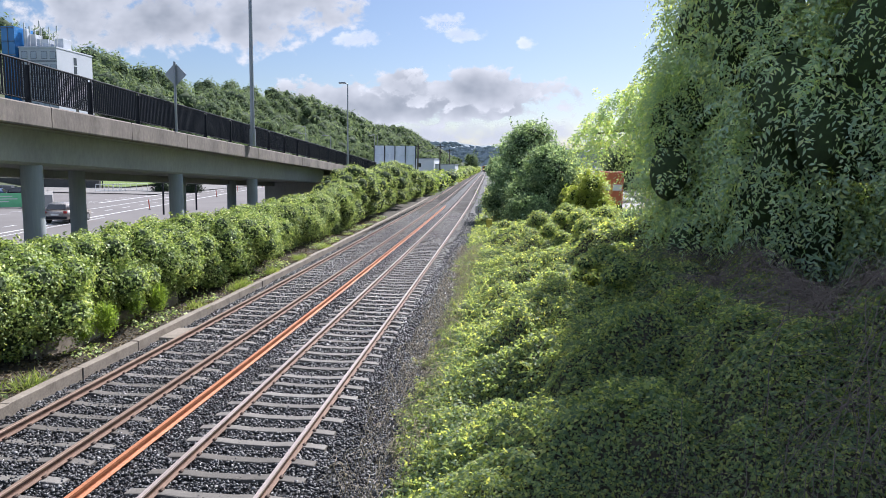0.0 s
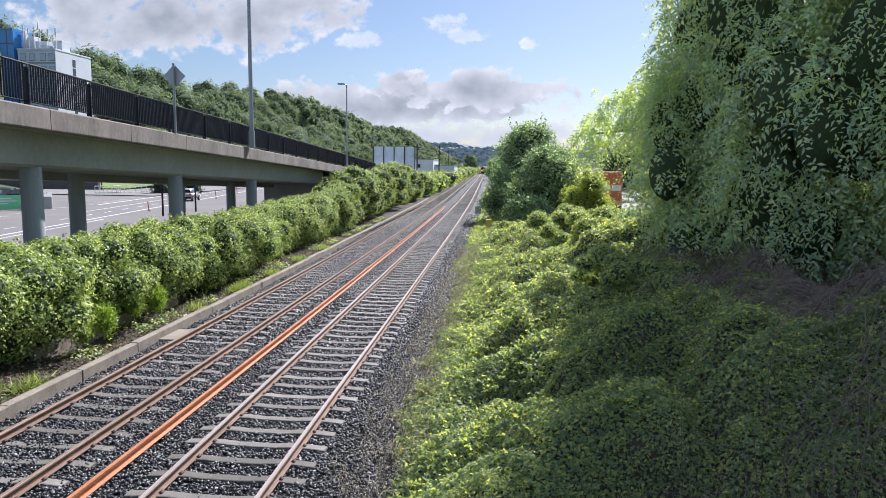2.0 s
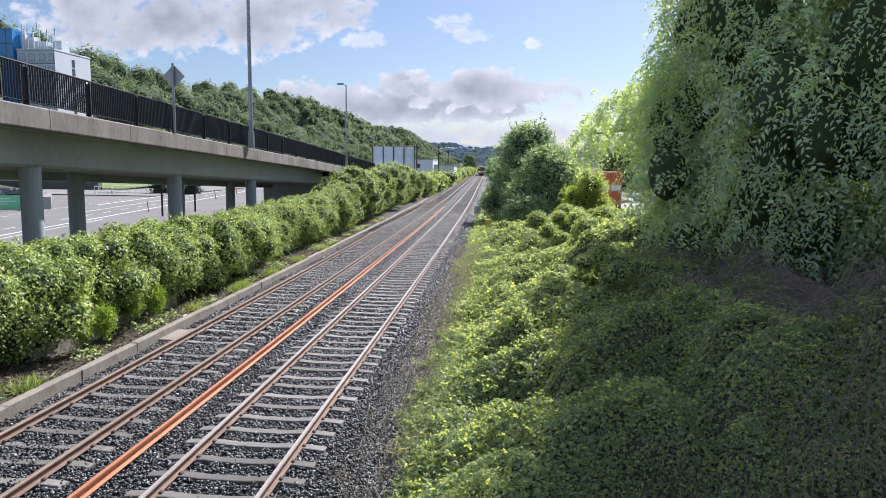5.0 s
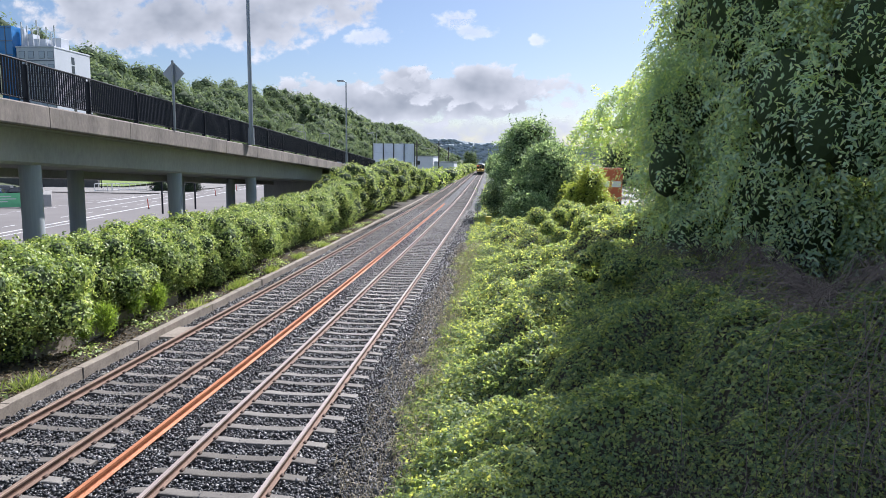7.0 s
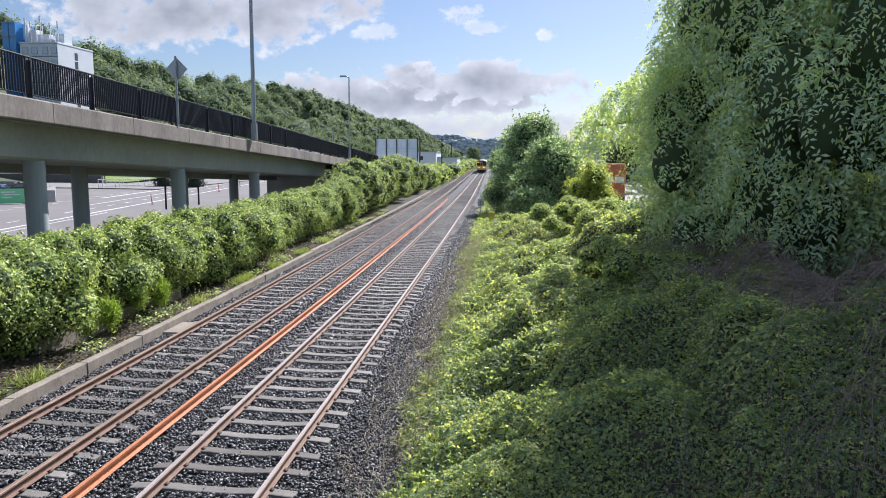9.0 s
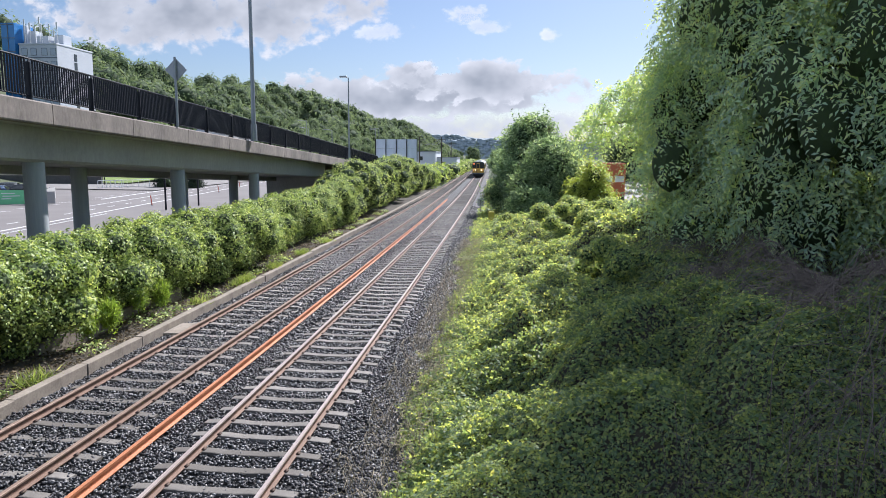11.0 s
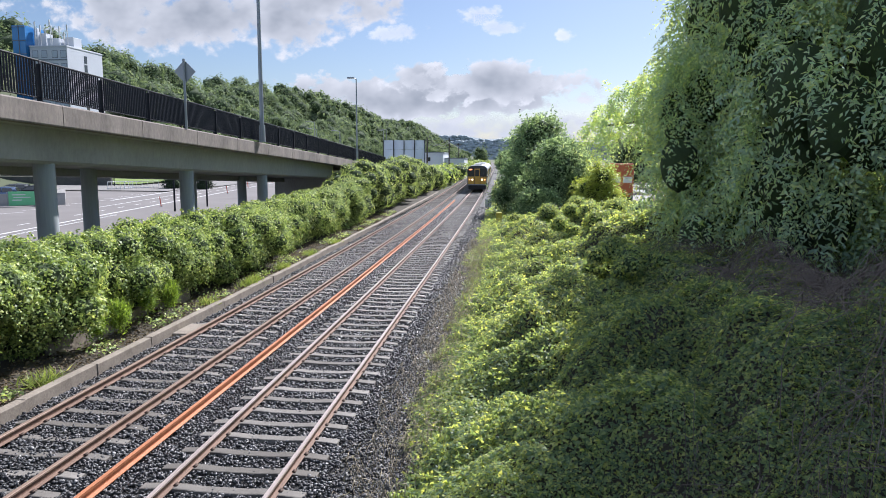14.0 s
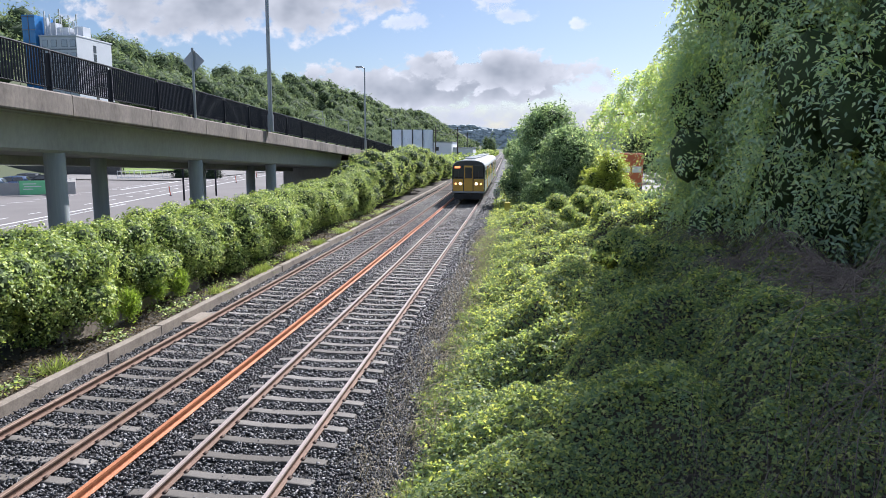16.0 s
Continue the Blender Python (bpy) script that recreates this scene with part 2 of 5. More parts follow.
M_headrust = grainy("rusty rail head", (0.20, 0.135, 0.10), (0.40, 0.29, 0.225), 0.42, 0.3, 0.7, 30, 0.1, (6, 0.3, 6))
M_orange = grainy("fresh orange rust", (0.30, 0.105, 0.045), (0.54, 0.23, 0.11), 0.55, 0.15, 1.2, 35, 0.3)
M_kerb = grainy("weathered kerb concrete", (0.12, 0.098, 0.075), (0.37, 0.32, 0.26), 0.85, 0, 1.6, 18, 0.4)
M_deck = grainy("viaduct concrete", (0.07, 0.06, 0.052), (0.31, 0.27, 0.235), 0.85, 0, 0.9, 12, 0.25, (1, 0.8, 0.35))
M_beam = grainy("smooth grey beam concrete", (0.27, 0.27, 0.265), (0.45, 0.45, 0.44), 0.8, 0, 0.45, 12, 0.2, (1, 0.6, 0.3))
M_pier = grainy("pier concrete", (0.26, 0.29, 0.30), (0.40, 0.43, 0.44), 0.8, 0, 1.0, 14, 0.15, (1, 1, 0.3))
M_black = plain("black railing paint", (0.011, 0.013, 0.019), 0.45, 0, 0.25)
M_galv = plain("galvanised steel", (0.30, 0.32, 0.34), 0.45, 0.6)
M_road = grainy("asphalt", (0.125, 0.113, 0.107), (0.205, 0.188, 0.178), 0.85, 0, 0.12, 30, 0.15)
M_white = plain("white paint", (0.75, 0.75, 0.73), 0.6)
M_grass = grainy("mown grass", (0.09, 0.14, 0.025), (0.20, 0.27, 0.05), 0.9, 0, 0.3, 20, 0.5)
M_soil = grainy("leaf litter and soil", (0.03, 0.026, 0.02), (0.10, 0.085, 0.06), 0.95, 0, 0.7, 16, 0.8)
M_far = grainy("far fields", (0.05, 0.065, 0.03), (0.10, 0.115, 0.055), 0.95, 0, 0.01, 0.2, 0.0)
M_bark = grainy("bark", (0.035, 0.028, 0.02), (0.12, 0.10, 0.08), 0.9, 0, 1.5, 20, 0.9, (1, 1, 0.25))
M_hedge = leafy("hedge leaves", [(0.0, (0.055, 0.08, 0.03)), (0.5, (0.16, 0.21, 0.08)), (0.85, (0.27, 0.315, 0.125)), (1, (0.42, 0.43, 0.22))], 0.36, 1.85, spec=0.25, rough=0.46, tint=(1.05, 1.02, 0.48))
# bluish dark greens stand in for shade, the palest for flecks of sun
M_bramble = leafy("bramble leaves", [(0.0, (0.085, 0.125, 0.095)), (0.5, (0.16, 0.21, 0.135)), (0.85, (0.27, 0.30, 0.14)), (1, (0.36, 0.36, 0.17))], 0.58, 1.5, spec=0.22, rough=0.45, tint=(1.32, 1.22, 0.46))
# greens raised and turned bluish to stand in for glare over the tree
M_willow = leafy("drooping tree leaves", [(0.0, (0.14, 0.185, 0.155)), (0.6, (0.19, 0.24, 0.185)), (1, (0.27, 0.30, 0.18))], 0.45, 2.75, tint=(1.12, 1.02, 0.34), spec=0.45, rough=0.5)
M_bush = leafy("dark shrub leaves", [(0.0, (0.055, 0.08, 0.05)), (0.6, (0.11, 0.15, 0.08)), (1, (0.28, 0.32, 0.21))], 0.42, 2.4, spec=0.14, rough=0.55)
M_con = leafy("dark conifer needles", [(0.0, (0.015, 0.025, 0.018)), (1, (0.04, 0.06, 0.04))], 0.2, 1.0, spec=0.1)
M_lime = leafy("yellow-green leaves", [(0.0, (0.15, 0.18, 0.035)), (0.6, (0.25, 0.29, 0.06)), (1, (0.36, 0.36, 0.10))], 0.5, 1.5)
M_wood = leafy("woodland leaves", [(0.0, (0.07, 0.095, 0.055)), (0.5, (0.105, 0.135, 0.085)), (1, (0.165, 0.195, 0.125))], 0.38, 1.65, spec=0.08, rough=0.7)
# pale blue-grey base: distance haze painted into the colour
M_ridge = grainy("far woodland with painted haze", (0.30, 0.345, 0.37), (0.38, 0.425, 0.445), 0.95, 0, 0.02, 0.2, 0.0)
M_spray = leafy("bright conifer sprays", [(0.0, (0.07, 0.11, 0.02)), (1, (0.26, 0.34, 0.05))], 0.4, 1.6)
# dark green filling: the shade inside foliage is painted into this colour
M_inner = grainy("inner foliage core with painted shade", (0.025, 0.04, 0.014), (0.055, 0.085, 0.03), 0.95, 0, 2, 12, 0.6)

# ---- sky: drifting clouds ----
def cloud(name, label, cx, cz, rx, rz, seed, grey=(0.46, 0.485, 0.515), white=(1.0, 0.99, 0.97), soft=0.16, cut=0.30, grain=5.0, y=3000.0, power=1.0, bright=0.5):
    """A cloud far off: its outline and body come from noise inside an oval."""
    bm = bmesh.new()
    vs = [bm.verts.new(p) for p in ((-rx * 1.25, 0, -rz * 1.5), (rx * 1.25, 0, -rz * 1.5), (rx * 1.25, 0, rz * 1.5), (-rx * 1.25, 0, rz * 1.5))]
    bm.faces.new(vs)
    m = bpy.data.materials.new(name)
    m.use_nodes = True
    t = m.node_tree
    t.nodes.clear()
    nd = t.nodes.new
    out = nd("ShaderNodeOutputMaterial")
    v = coords(t, (1 / rx, 1, 1 / rz))
    ln = nd("ShaderNodeVectorMath")
    ln.operation = "LENGTH"
    t.links.new(v, ln.inputs[0])
    va = nd("ShaderNodeMapping")
    va.inputs["Scale"].default_value = (1 / 420, 1, 1 / 300)
    va.inputs["Location"].default_value = (seed, seed * 0.7, 0)
    c = nd("ShaderNodeTexCoord")
    t.links.new(c.outputs["Object"], va.inputs[0])
    n1 = noise_out(t, grain, 9, 0.56, va.outputs[0], 0.15)
    n2 = noise_out(t, grain * 0.4, 3, 0.5, va.outputs[0])

    def op(kind, a, b):
        q = nd("ShaderNodeMath")
        q.operation = kind
        for s, i in ((a, 0), (b, 1)):
            if isinstance(s, (int, float)):
                q.inputs[i].default_value = s
            else:
                t.links.new(s, q.inputs[i])
        return q.outputs[0]

    body = op("ADD", op("SUBTRACT", 1.0, op("POWER", ln.outputs["Value"], 2.0)), op("ADD", op("MULTIPLY", op("SUBTRACT", n1, 0.5), 2.6), op("MULTIPLY", op("SUBTRACT", n2, 0.5), 2.2)))
    r = nd("ShaderNodeMapRange")
    r.interpolation_type = "SMOOTHSTEP"
    for i, k in ((1, cut), (2, cut + soft), (3, 0.0), (4, power)):
        r.inputs[i].default_value = k
    t.links.new(body, r.inputs[0])
    # backlight painted: thin parts shine white, thick parts grey; heaps inside by finer noise
    shade = op("ADD", body, op("MULTIPLY", op("SUBTRACT", n1, 0.5), -3.0))
    col = ramp(t, op("MULTIPLY", shade, 0.55), [(0.08, white), (0.30, tuple(0.62 * a + 0.38 * b for a, b in zip(white, grey))), (0.72, grey)])
    em, tr, mx = nd("ShaderNodeEmission"), nd("ShaderNodeBsdfTransparent"), nd("ShaderNodeMixShader")
    t.links.new(col, em.inputs[0])
    em.inputs[1].default_value = bright
    t.links.new(r.outputs[0], mx.inputs[0])
    t.links.new(tr.outputs[0], mx.inputs[1])
    t.links.new(em.outputs[0], mx.inputs[2])
    t.links.new(mx.outputs[0], out.inputs[0])
    ob = part(name, bm, m)
    ob.location = (cx, y, cz)
    return tagged(ob, label, "cloud", kind="structure")


CLOUDS = [
    (cloud("backdrop_cloud_bank", "long bank of grey cumulus with bright white edges", -400, 275, 850, 140, 3.1, cut=0.22, soft=0.38), 55),
    (cloud("backdrop_cloud_tower", "billowing grey cumulus with a painted sunlit rim", -250, 320, 400, 105, 8.4, cut=0.25, soft=0.34, y=2990.0), 55),
    # horizon haze added as a pale glowing sheet
    (cloud("backdrop_cloud_veil", "pale cloud haze over the horizon", -250, 120, 1000, 95, 5.6, grey=(0.70, 0.72, 0.75), soft=1.2, cut=0.1, y=2970.0), 50),
    (cloud("backdrop_cloud_sheet", "broad grey-white cloud high over the hill", -1400, 620, 860, 200, 1.7, soft=0.6, cut=0.05, y=2800.0), 150),
    (cloud("backdrop_cloud_wisp", "small torn white cloud", -275, 585, 105, 45, 6.2, soft=0.9, cut=0.1, grain=9, grey=(0.75, 0.78, 0.82), bright=0.58, power=0.75, y=2900.0), 140),
    (cloud("backdrop_cloud_wisp", "small torn white cloud", -175, 535, 95, 35, 4.9, soft=0.9, cut=0.1, grain=9, grey=(0.75, 0.78, 0.82), bright=0.58, power=0.65, y=2900.0), 140),
    (cloud("backdrop_cloud_wisp", "small torn white cloud", -650, 515, 120, 45, 9.3, soft=0.9, cut=0.1, grain=9, grey=(0.75, 0.78, 0.82), bright=0.58, power=0.75, y=2900.0), 140),
    (cloud("backdrop_cloud_puff", "small round white cloud", 77, 500, 50, 32, 2.2, soft=0.9, cut=0.0, grain=8, grey=(0.8, 0.82, 0.85), bright=0.6, power=0.8, y=2900.0), 140),
]


# ---- ground ----
def grid_mesh(name, xs, ys, height):
    X, Y = np.meshgrid(xs, ys)
    Z = height(X, Y)
    n, k = X.shape
    i = np.arange(n - 1)[:, None] * k + np.arange(k - 1)[None, :]
    f = np.stack([i, i + 1, i + k + 1, i + k], -1).reshape(-1, 4)
    return arrays_mesh(name, np.stack([X, Y, Z], -1).reshape(-1, 3), f)


def bumpy(X, Y, s, seed=0.0):
    return np.sin(X * s + seed) * np.cos(Y * s * 0.83 + 1.3 * seed) + 0.5 * np.sin(X * s * 2.3 + 2 + seed) * np.sin(Y * s * 1.9 + seed) + 0.25 * np.cos(X * s * 4.7) * np.sin(Y * s * 4.1 + 3 * seed)


def hill_height(X, Y):
    a = np.clip((-X - 66) / 95, 0, 1)
    a = a * a * (3 - 2 * a)
    b = np.clip((Y - 40) / 120, 0, 1)
    b = b * np.interp(Y, [0, 200, 400, 700], [0.86, 0.88, 0.94, 1.02])
    return a * b * (40 + 4 * np.sin(Y * 0.013 + 1)) - 0.25


xs = np.concatenate([[-4500, -2500, -1200, -600, -350], np.arange(-220, -60, 8.0), [-56, -40, -20, -15, 0, 20, 60, 200, 700, 2500, 4500]])
ys = np.concatenate([[-4500, -1500, -400, -100, 0], np.arange(20, 1300, 25.0), [1600, 2500, 4600]])
ground = part("ground", grid_mesh("ground", xs, ys, hill_height), M_far, smooth=True)
tagged(ground, "flat ground rising into a wooded hillside", "ground", kind="structure")

road = part("road", grid_mesh("road", [-66, -15.5], [-30, 60, 160, 300], lambda X, Y: X * 0 + 0.2), M_road)
tagged(road, "wide grey asphalt road under and beside the viaduct", "road", kind="structure")

# railway bed, with a low shoulder to the right
BED = [(-9.75, -0.08), (-9.5, -0.05), (-9.3, -0.03), (-3.2, -0.03), (-2.6, -0.08), (-1.9, -0.16), (-1.9, -0.6), (-9.75, -0.6)]
ys_line = np.concatenate([np.arange(-40, 120, 4.0), np.arange(120, 700, 20.0)])
bed = part("ballast_bed", sweep(BED, ys_line, lambda y: (-float(tx(y)), 0.0)), M_ballast)
tagged(bed, "dark grey crushed-stone ballast under two tracks", "ballast", kind="structure")


def stones(name, y0, y1, per_m2, size, x0=-9.68, x1=-1.75, slope=None):
    """Crushed stones, each a small uneven eight-faced lump."""
    n = int((y1 - y0) * (x1 - x0) * per_m2)
    y = rng.uniform(y0, y1, n)
    x = rng.uniform(x0, x1, n)
    edge = np.clip((x + 2.9) / 1.2, 0, 1) + 0.4 * np.clip((-x - 9.3) / 0.4, 0, 1)
    z = 0.008 - 0.14 * edge + rng.uniform(-0.02, 0.02, n)
    if slope:
        z = np.maximum(z, slope(x, y) + 0.015)
    off = np.where(x > -6.2, 0.0, 0.2)
    mid = np.where(x > -6.2, -4.345, -8.054)
    row = np.abs((y - 6.2 - off + 0.323) % 0.646 - 0.323) < 0.10
    on = row & (np.abs(x - mid) < 1.33)
    left = ~on | (rng.random(n) < np.where(x > -6.2, 0.3, 0.62))
    x, y, z = x[left], y[left], z[left]
    n = len(x)
    s = size * rng.uniform(0.55, 1.25, n)
    base = np.array([(1, 0, 0), (-1, 0, 0), (0, 1, 0), (0, -1, 0), (0, 0, 1), (0, 0, -1)], float)
    v = base[None] * rng.uniform(0.35, 0.75, (n, 6, 1)) + rng.normal(0, 0.16, (n, 6, 3))
    a = rng.uniform(0, 6.28, n)
    b = rng.uniform(-0.9, 0.9, n)
    ca, sa, cb, sb = np.cos(a), np.sin(a), np.cos(b), np.sin(b)
    X = v[..., 0] * ca[:, None] - v[..., 1] * sa[:, None]
    Y = v[..., 0] * sa[:, None] + v[..., 1] * ca[:, None]
    Z = v[..., 2] * 0.75
    X, Z = X * cb[:, None] - Z * sb[:, None], X * sb[:, None] + Z * cb[:, None]
    V = np.stack([X, Y, Z], -1) * s[:, None, None] + np.stack([x - tx(y), y, z], -1)[:, None]
    f = np.array([(0, 2, 4), (2, 1, 4), (1, 3, 4), (3, 0, 4), (2, 0, 5), (1, 2, 5), (3, 1, 5), (0, 3, 5)])
    F = (np.arange(n)[:, None, None] * 6 + f[None]).reshape(-1, 3)
    return part(name, arrays_mesh(name, V.reshape(-1, 3), F), M_stone)


for y0, y1, d, s in ((6.0, 18, 430, 0.066), (18, 34, 180, 0.088), (34, 70, 55, 0.11)):
    tagged(stones("ballast_stones", y0, y1, d, s), "loose dark crushed ballast stones", "ballast", kind="stuff")

# ---- the two tracks ----
M_fix = grainy("dark rusty fastening", (0.04, 0.026, 0.02), (0.12, 0.075, 0.055), 0.8, 0.1, 3, 40, 0.3)
RAIL_X = {"right": (-3.51, -5.18), "left": (-7.219, -8.889)}
FOOT = [(-0.07, 0.012), (0.07, 0.012), (0.07, 0.024), (0.012, 0.04), (0.009, 0.05), (0.009, 0.112), (0.03, 0.126), (0.036, 0.132), (-0.036, 0.132), (-0.03, 0.126), (-0.009, 0.112), (-0.009, 0.05), (-0.012, 0.04), (-0.07, 0.024)]
HEAD = [(-0.036, 0.132), (0.036, 0.132), (0.036, 0.158), (0.028, 0.17), (-0.028, 0.17), (-0.036, 0.158)]
bm = bmesh.new()
prof = [(-1.3, 0.035), (-0.95, 0.06), (-0.62, 0.06), (-0.35, 0.04), (0.35, 0.04), (0.62, 0.06), (0.95, 0.06), (1.3, 0.035)]
rows_v = []
for w, dz in ((0.12, -0.15), (0.098, 0.0), (0.082, 0.008), (-0.082, 0.008), (-0.098, 0.0), (-0.12, -0.15)):
    rows_v.append([bm.verts.new((x, w, (z if dz > -0.1 else 0.0) + dz)) for x, z in prof])
for a, b in zip(rows_v, rows_v[1:]):
    for i in range(len(prof) - 1):
        bm.faces.new((a[i], a[i + 1], b[i + 1], b[i]))
for i in (0, -1):
    bm.faces.new([r[i] for r in rows_v])
bmesh.ops.recalc_face_normals(bm, faces=bm.faces[:])
SLEEPER = bpy.data.meshes.new("sleeper")
bm.to_mesh(SLEEPER)
bm.free()
SLEEPER.materials.append(M_conc)
bm = bmesh.new()
for s in (-1, 1):
    box(bm, s * 0.075 - 0.03, -0.045, 0.02, s * 0.075 + 0.03, 0.045, 0.036)
    tube(bm, (s * 0.07, -0.04, 0.04), (s * 0.07, 0.04, 0.044), 0.011, n=5)
CLIP = bpy.data.meshes.new("rail_clip")
bm.to_mesh(CLIP)
bm.free()
clip_v = np.array([v.co for v in CLIP.vertices])
for side, (xa, xb) in RAIL_X.items():
    mid = (xa + xb) / 2
    track = thing("railway_track", "broad-gauge railway track of brown rails on concrete sleepers", "railway track", group="railway tracks")
    for x in (xa, xb):
        rail = part("rail", sweep(FOOT, ys_line, lambda y: (x - float(tx(y)), 0.045)), M_rail, track)
        part("rail_head", sweep(HEAD, ys_line, lambda y: (x - float(tx(y)), 0.045)), M_head if side == "right" else M_headrust, rail, "worn shiny running surface")
    far = []
    for i in range(474):
        y = -2.844 + 0.646 * i + (0.2 if side == "left" else 0.0)
        px, py = mid - float(tx(y)) + rng.normal(0, 0.012), y + rng.normal(0, 0.015)
        turn = 0.015 * rng.normal()
        if i < 150:
            ob = new("sleeper", SLEEPER)
            ob.parent = track
            sunk, tilt = (-0.022 + 0.008 * turn / 0.015, 0.7 * turn) if side == "left" else (-0.005, 0.1 * turn)
            ob.matrix_basis = Matrix.Translation((px, py, sunk)) @ Matrix.Rotation(turn, 4, "Z") @ Matrix.Rotation(tilt, 4, "Y")
        else:
            far.append((px, py))
    sv = np.array([v.co for v in SLEEPER.vertices])
    polys = [list(p.vertices) for p in SLEEPER.polygons if len(p.vertices) == 4]
    V = (sv[None] + np.array([(a, b, -0.005) for a, b in far])[:, None]).reshape(-1, 3)
    F = (np.arange(len(far))[:, None, None] * len(sv) + np.array(polys)[None]).reshape(-1, 4)
    me = arrays_mesh("sleeper_run", V, F)
    tagged(part("sleeper_run", me, M_conc, track), kind="stuff")
    cy = np.array([6.2 + 0.646 * i + (0.2 if side == "left" else 0.0) for i in range(75)])
    offs = np.concatenate([np.stack([x - tx(cy), cy, cy * 0 + 0.045], -1) for x in (xa, xb)])
    V = (clip_v[None] + offs[:, None]).reshape(-1, 3)
    bmc = bmesh.new()
    bmc.from_mesh(CLIP)
    bmesh.ops.triangulate(bmc, faces=bmc.faces[:])
    tri = np.array([[v.index for v in f.verts] for f in bmc.faces])
    bmc.free()
    F = (np.arange(len(offs))[:, None, None] * len(clip_v) + tri[None]).reshape(-1, 3)
    tagged(part("rail_fastening", arrays_mesh("rail_fastening", V, F), M_fix, track), kind="stuff")

spare = thing("spare_rail", "bright orange rusty rail lying between the tracks", "rail")
ys_sp = np.arange(3, 83, 4.0)
part("rail", sweep([(a * 1.0, b) for a, b in FOOT[:6]] + [(0.034, 0.12), (0.036, 0.165), (-0.036, 0.165), (-0.034, 0.12)] + FOOT[-4:], ys_sp, lambda y: (-6.22 - 0.01 * math.sin(y * 0.2) - float(tx(y)), 0.03)), M_orange, spare)

# ---- kerb and low wall along the hedge ----
kerb = thing("track_kerb", "low weathered concrete kerb wall beside the ballast", "kerb", kind="structure")
KB = bpy.data.meshes.new("kerb_block")
bm = bmesh.new()
box(bm, -0.11, 0.003, -0.25, 0.11, 2.397, 0.21, 0.012)
bm.to_mesh(KB)
bm.free()
KB.materials.append(M_kerb)
for i in range(38):
    y = 5.0 + i * 2.4
    ob = new("kerb_block", KB)
    ob.parent = kerb
    ob.matrix_basis = Matrix.Translation((-9.82 - float(tx(y)) + rng.normal(0, 0.012), y, rng.normal(0, 0.01))) @ Matrix.Rotation(float(tx(y) - tx(y + 2.4)) / -2.4 + rng.normal(0, 0.004), 4, "Z")


def left_verge(X, Y):
    return 0.12 + 0.10 * bumpy(X, Y, 1.3, 0.4) + np.clip(-X - 11.5, 0, 2) * 0.12


verge = part("verge", grid_mesh("verge", np.arange(-15.5, -9.7, 0.35), np.arange(2, 110, 0.6), lambda X, Y: left_verge(X, Y)), M_soil, smooth=True)
tagged(verge, "dark litter-strewn earth verge under the hedge", "verge", kind="structure")

# ---- viaduct ramp ----
def deck_x(y):
    return -13.19 - 0.0255 * (y - 18)


def deck_z(y):
    d = y - 18
    return 6.6 - 0.042 * d - 0.00005 * d * d


via = thing("viaduct_ramp", "concrete road viaduct ramp sloping down on round columns", "viaduct", kind="structure")
ys_v = np.arange(-8, 80, 2.0)
part("deck_slab", sweep([(-9.2, -0.95), (-8.2, -0.95), (-7.8, -0.62), (-0.75, -0.62), (-0.35, -0.62), (-0.35, -0.02), (-9.0, -0.02)], ys_v, lambda y: (deck_x(y), deck_z(y))), M_beam, via)
part("edge_beam", sweep([(-8.0, -1.68), (-1.15, -1.68), (-1.05, -1.6), (-0.95, -0.63), (-8.0, -0.63)], ys_v[:33], lambda y: (deck_x(y), deck_z(y))), M_beam, via, "smooth grey main beam")
part("back_beam", sweep([(-8.4, -2.0), (-5.2, -2.0), (-5.2, -1.67), (-8.4, -1.67)], ys_v[:33], lambda y: (deck_x(y), deck_z(y))), M_beam, via, "deeper back beam in shade")
part("approach_ramp", sweep([(-9.0, -4.5), (-0.35, -4.5), (-0.35, -0.02), (-9.0, -0.02)], np.arange(78.1, 152, 6.0), lambda y: (deck_x(y), deck_z(y))), M_beam, via, "solid ramp coming down to the road")
FAS = [(-0.34, -0.64), (-0.02, -0.64), (0.0, -0.6), (0.0, -0.04), (-0.03, 0.0), (-0.34, 0.0)]
y = -8.0
while y < 79:
    a, b = y + 0.012, min(y + 4.48, 79.5)
    part("fascia_panel", sweep(FAS, np.linspace(a, b, 3), lambda q: (deck_x(q), deck_z(q))), M_deck, via)
    y += 4.5
bm = bmesh.new()
tube(bm, (0, 0, 0), (0, 0, 1), 0.31, n=28)
COL = bpy.data.meshes.new("column")
bm.to_mesh(COL)
bm.free()
COL.materials.append(M_pier)
COL.polygons.foreach_set("use_smooth", [len(p.vertices) == 4 for p in COL.polygons])
for x, yy in ((-14.68, 20.0), (-14.92, 29.8), (-15.15, 39.8), (-17.5, 26.5), (-18.1, 36.6), (-19.0, 46.0), (-14.45, 10.0), (-17.2, 16.4), (-14.2, 0.0), (-17.0, 6.5)):
    top = deck_z(yy) - 1.66
    ob = new("column", COL)
    ob.parent = via
    ob.matrix_basis = Matrix.Translation((x, yy, -0.2)) @ Matrix.Diagonal((1, 1, top + 0.2, 1))
bm = bmesh.new()
box(bm, -20.6, 57, -0.2, -14.9, 80, 4.0, 0.03)
abut = part("abutment", bm, M_beam, via, "solid grey abutment wall")
for v in abut.data.vertices:
    if v.co.z > 1:
        v.co.z = deck_z(v.co.y) - 0.97

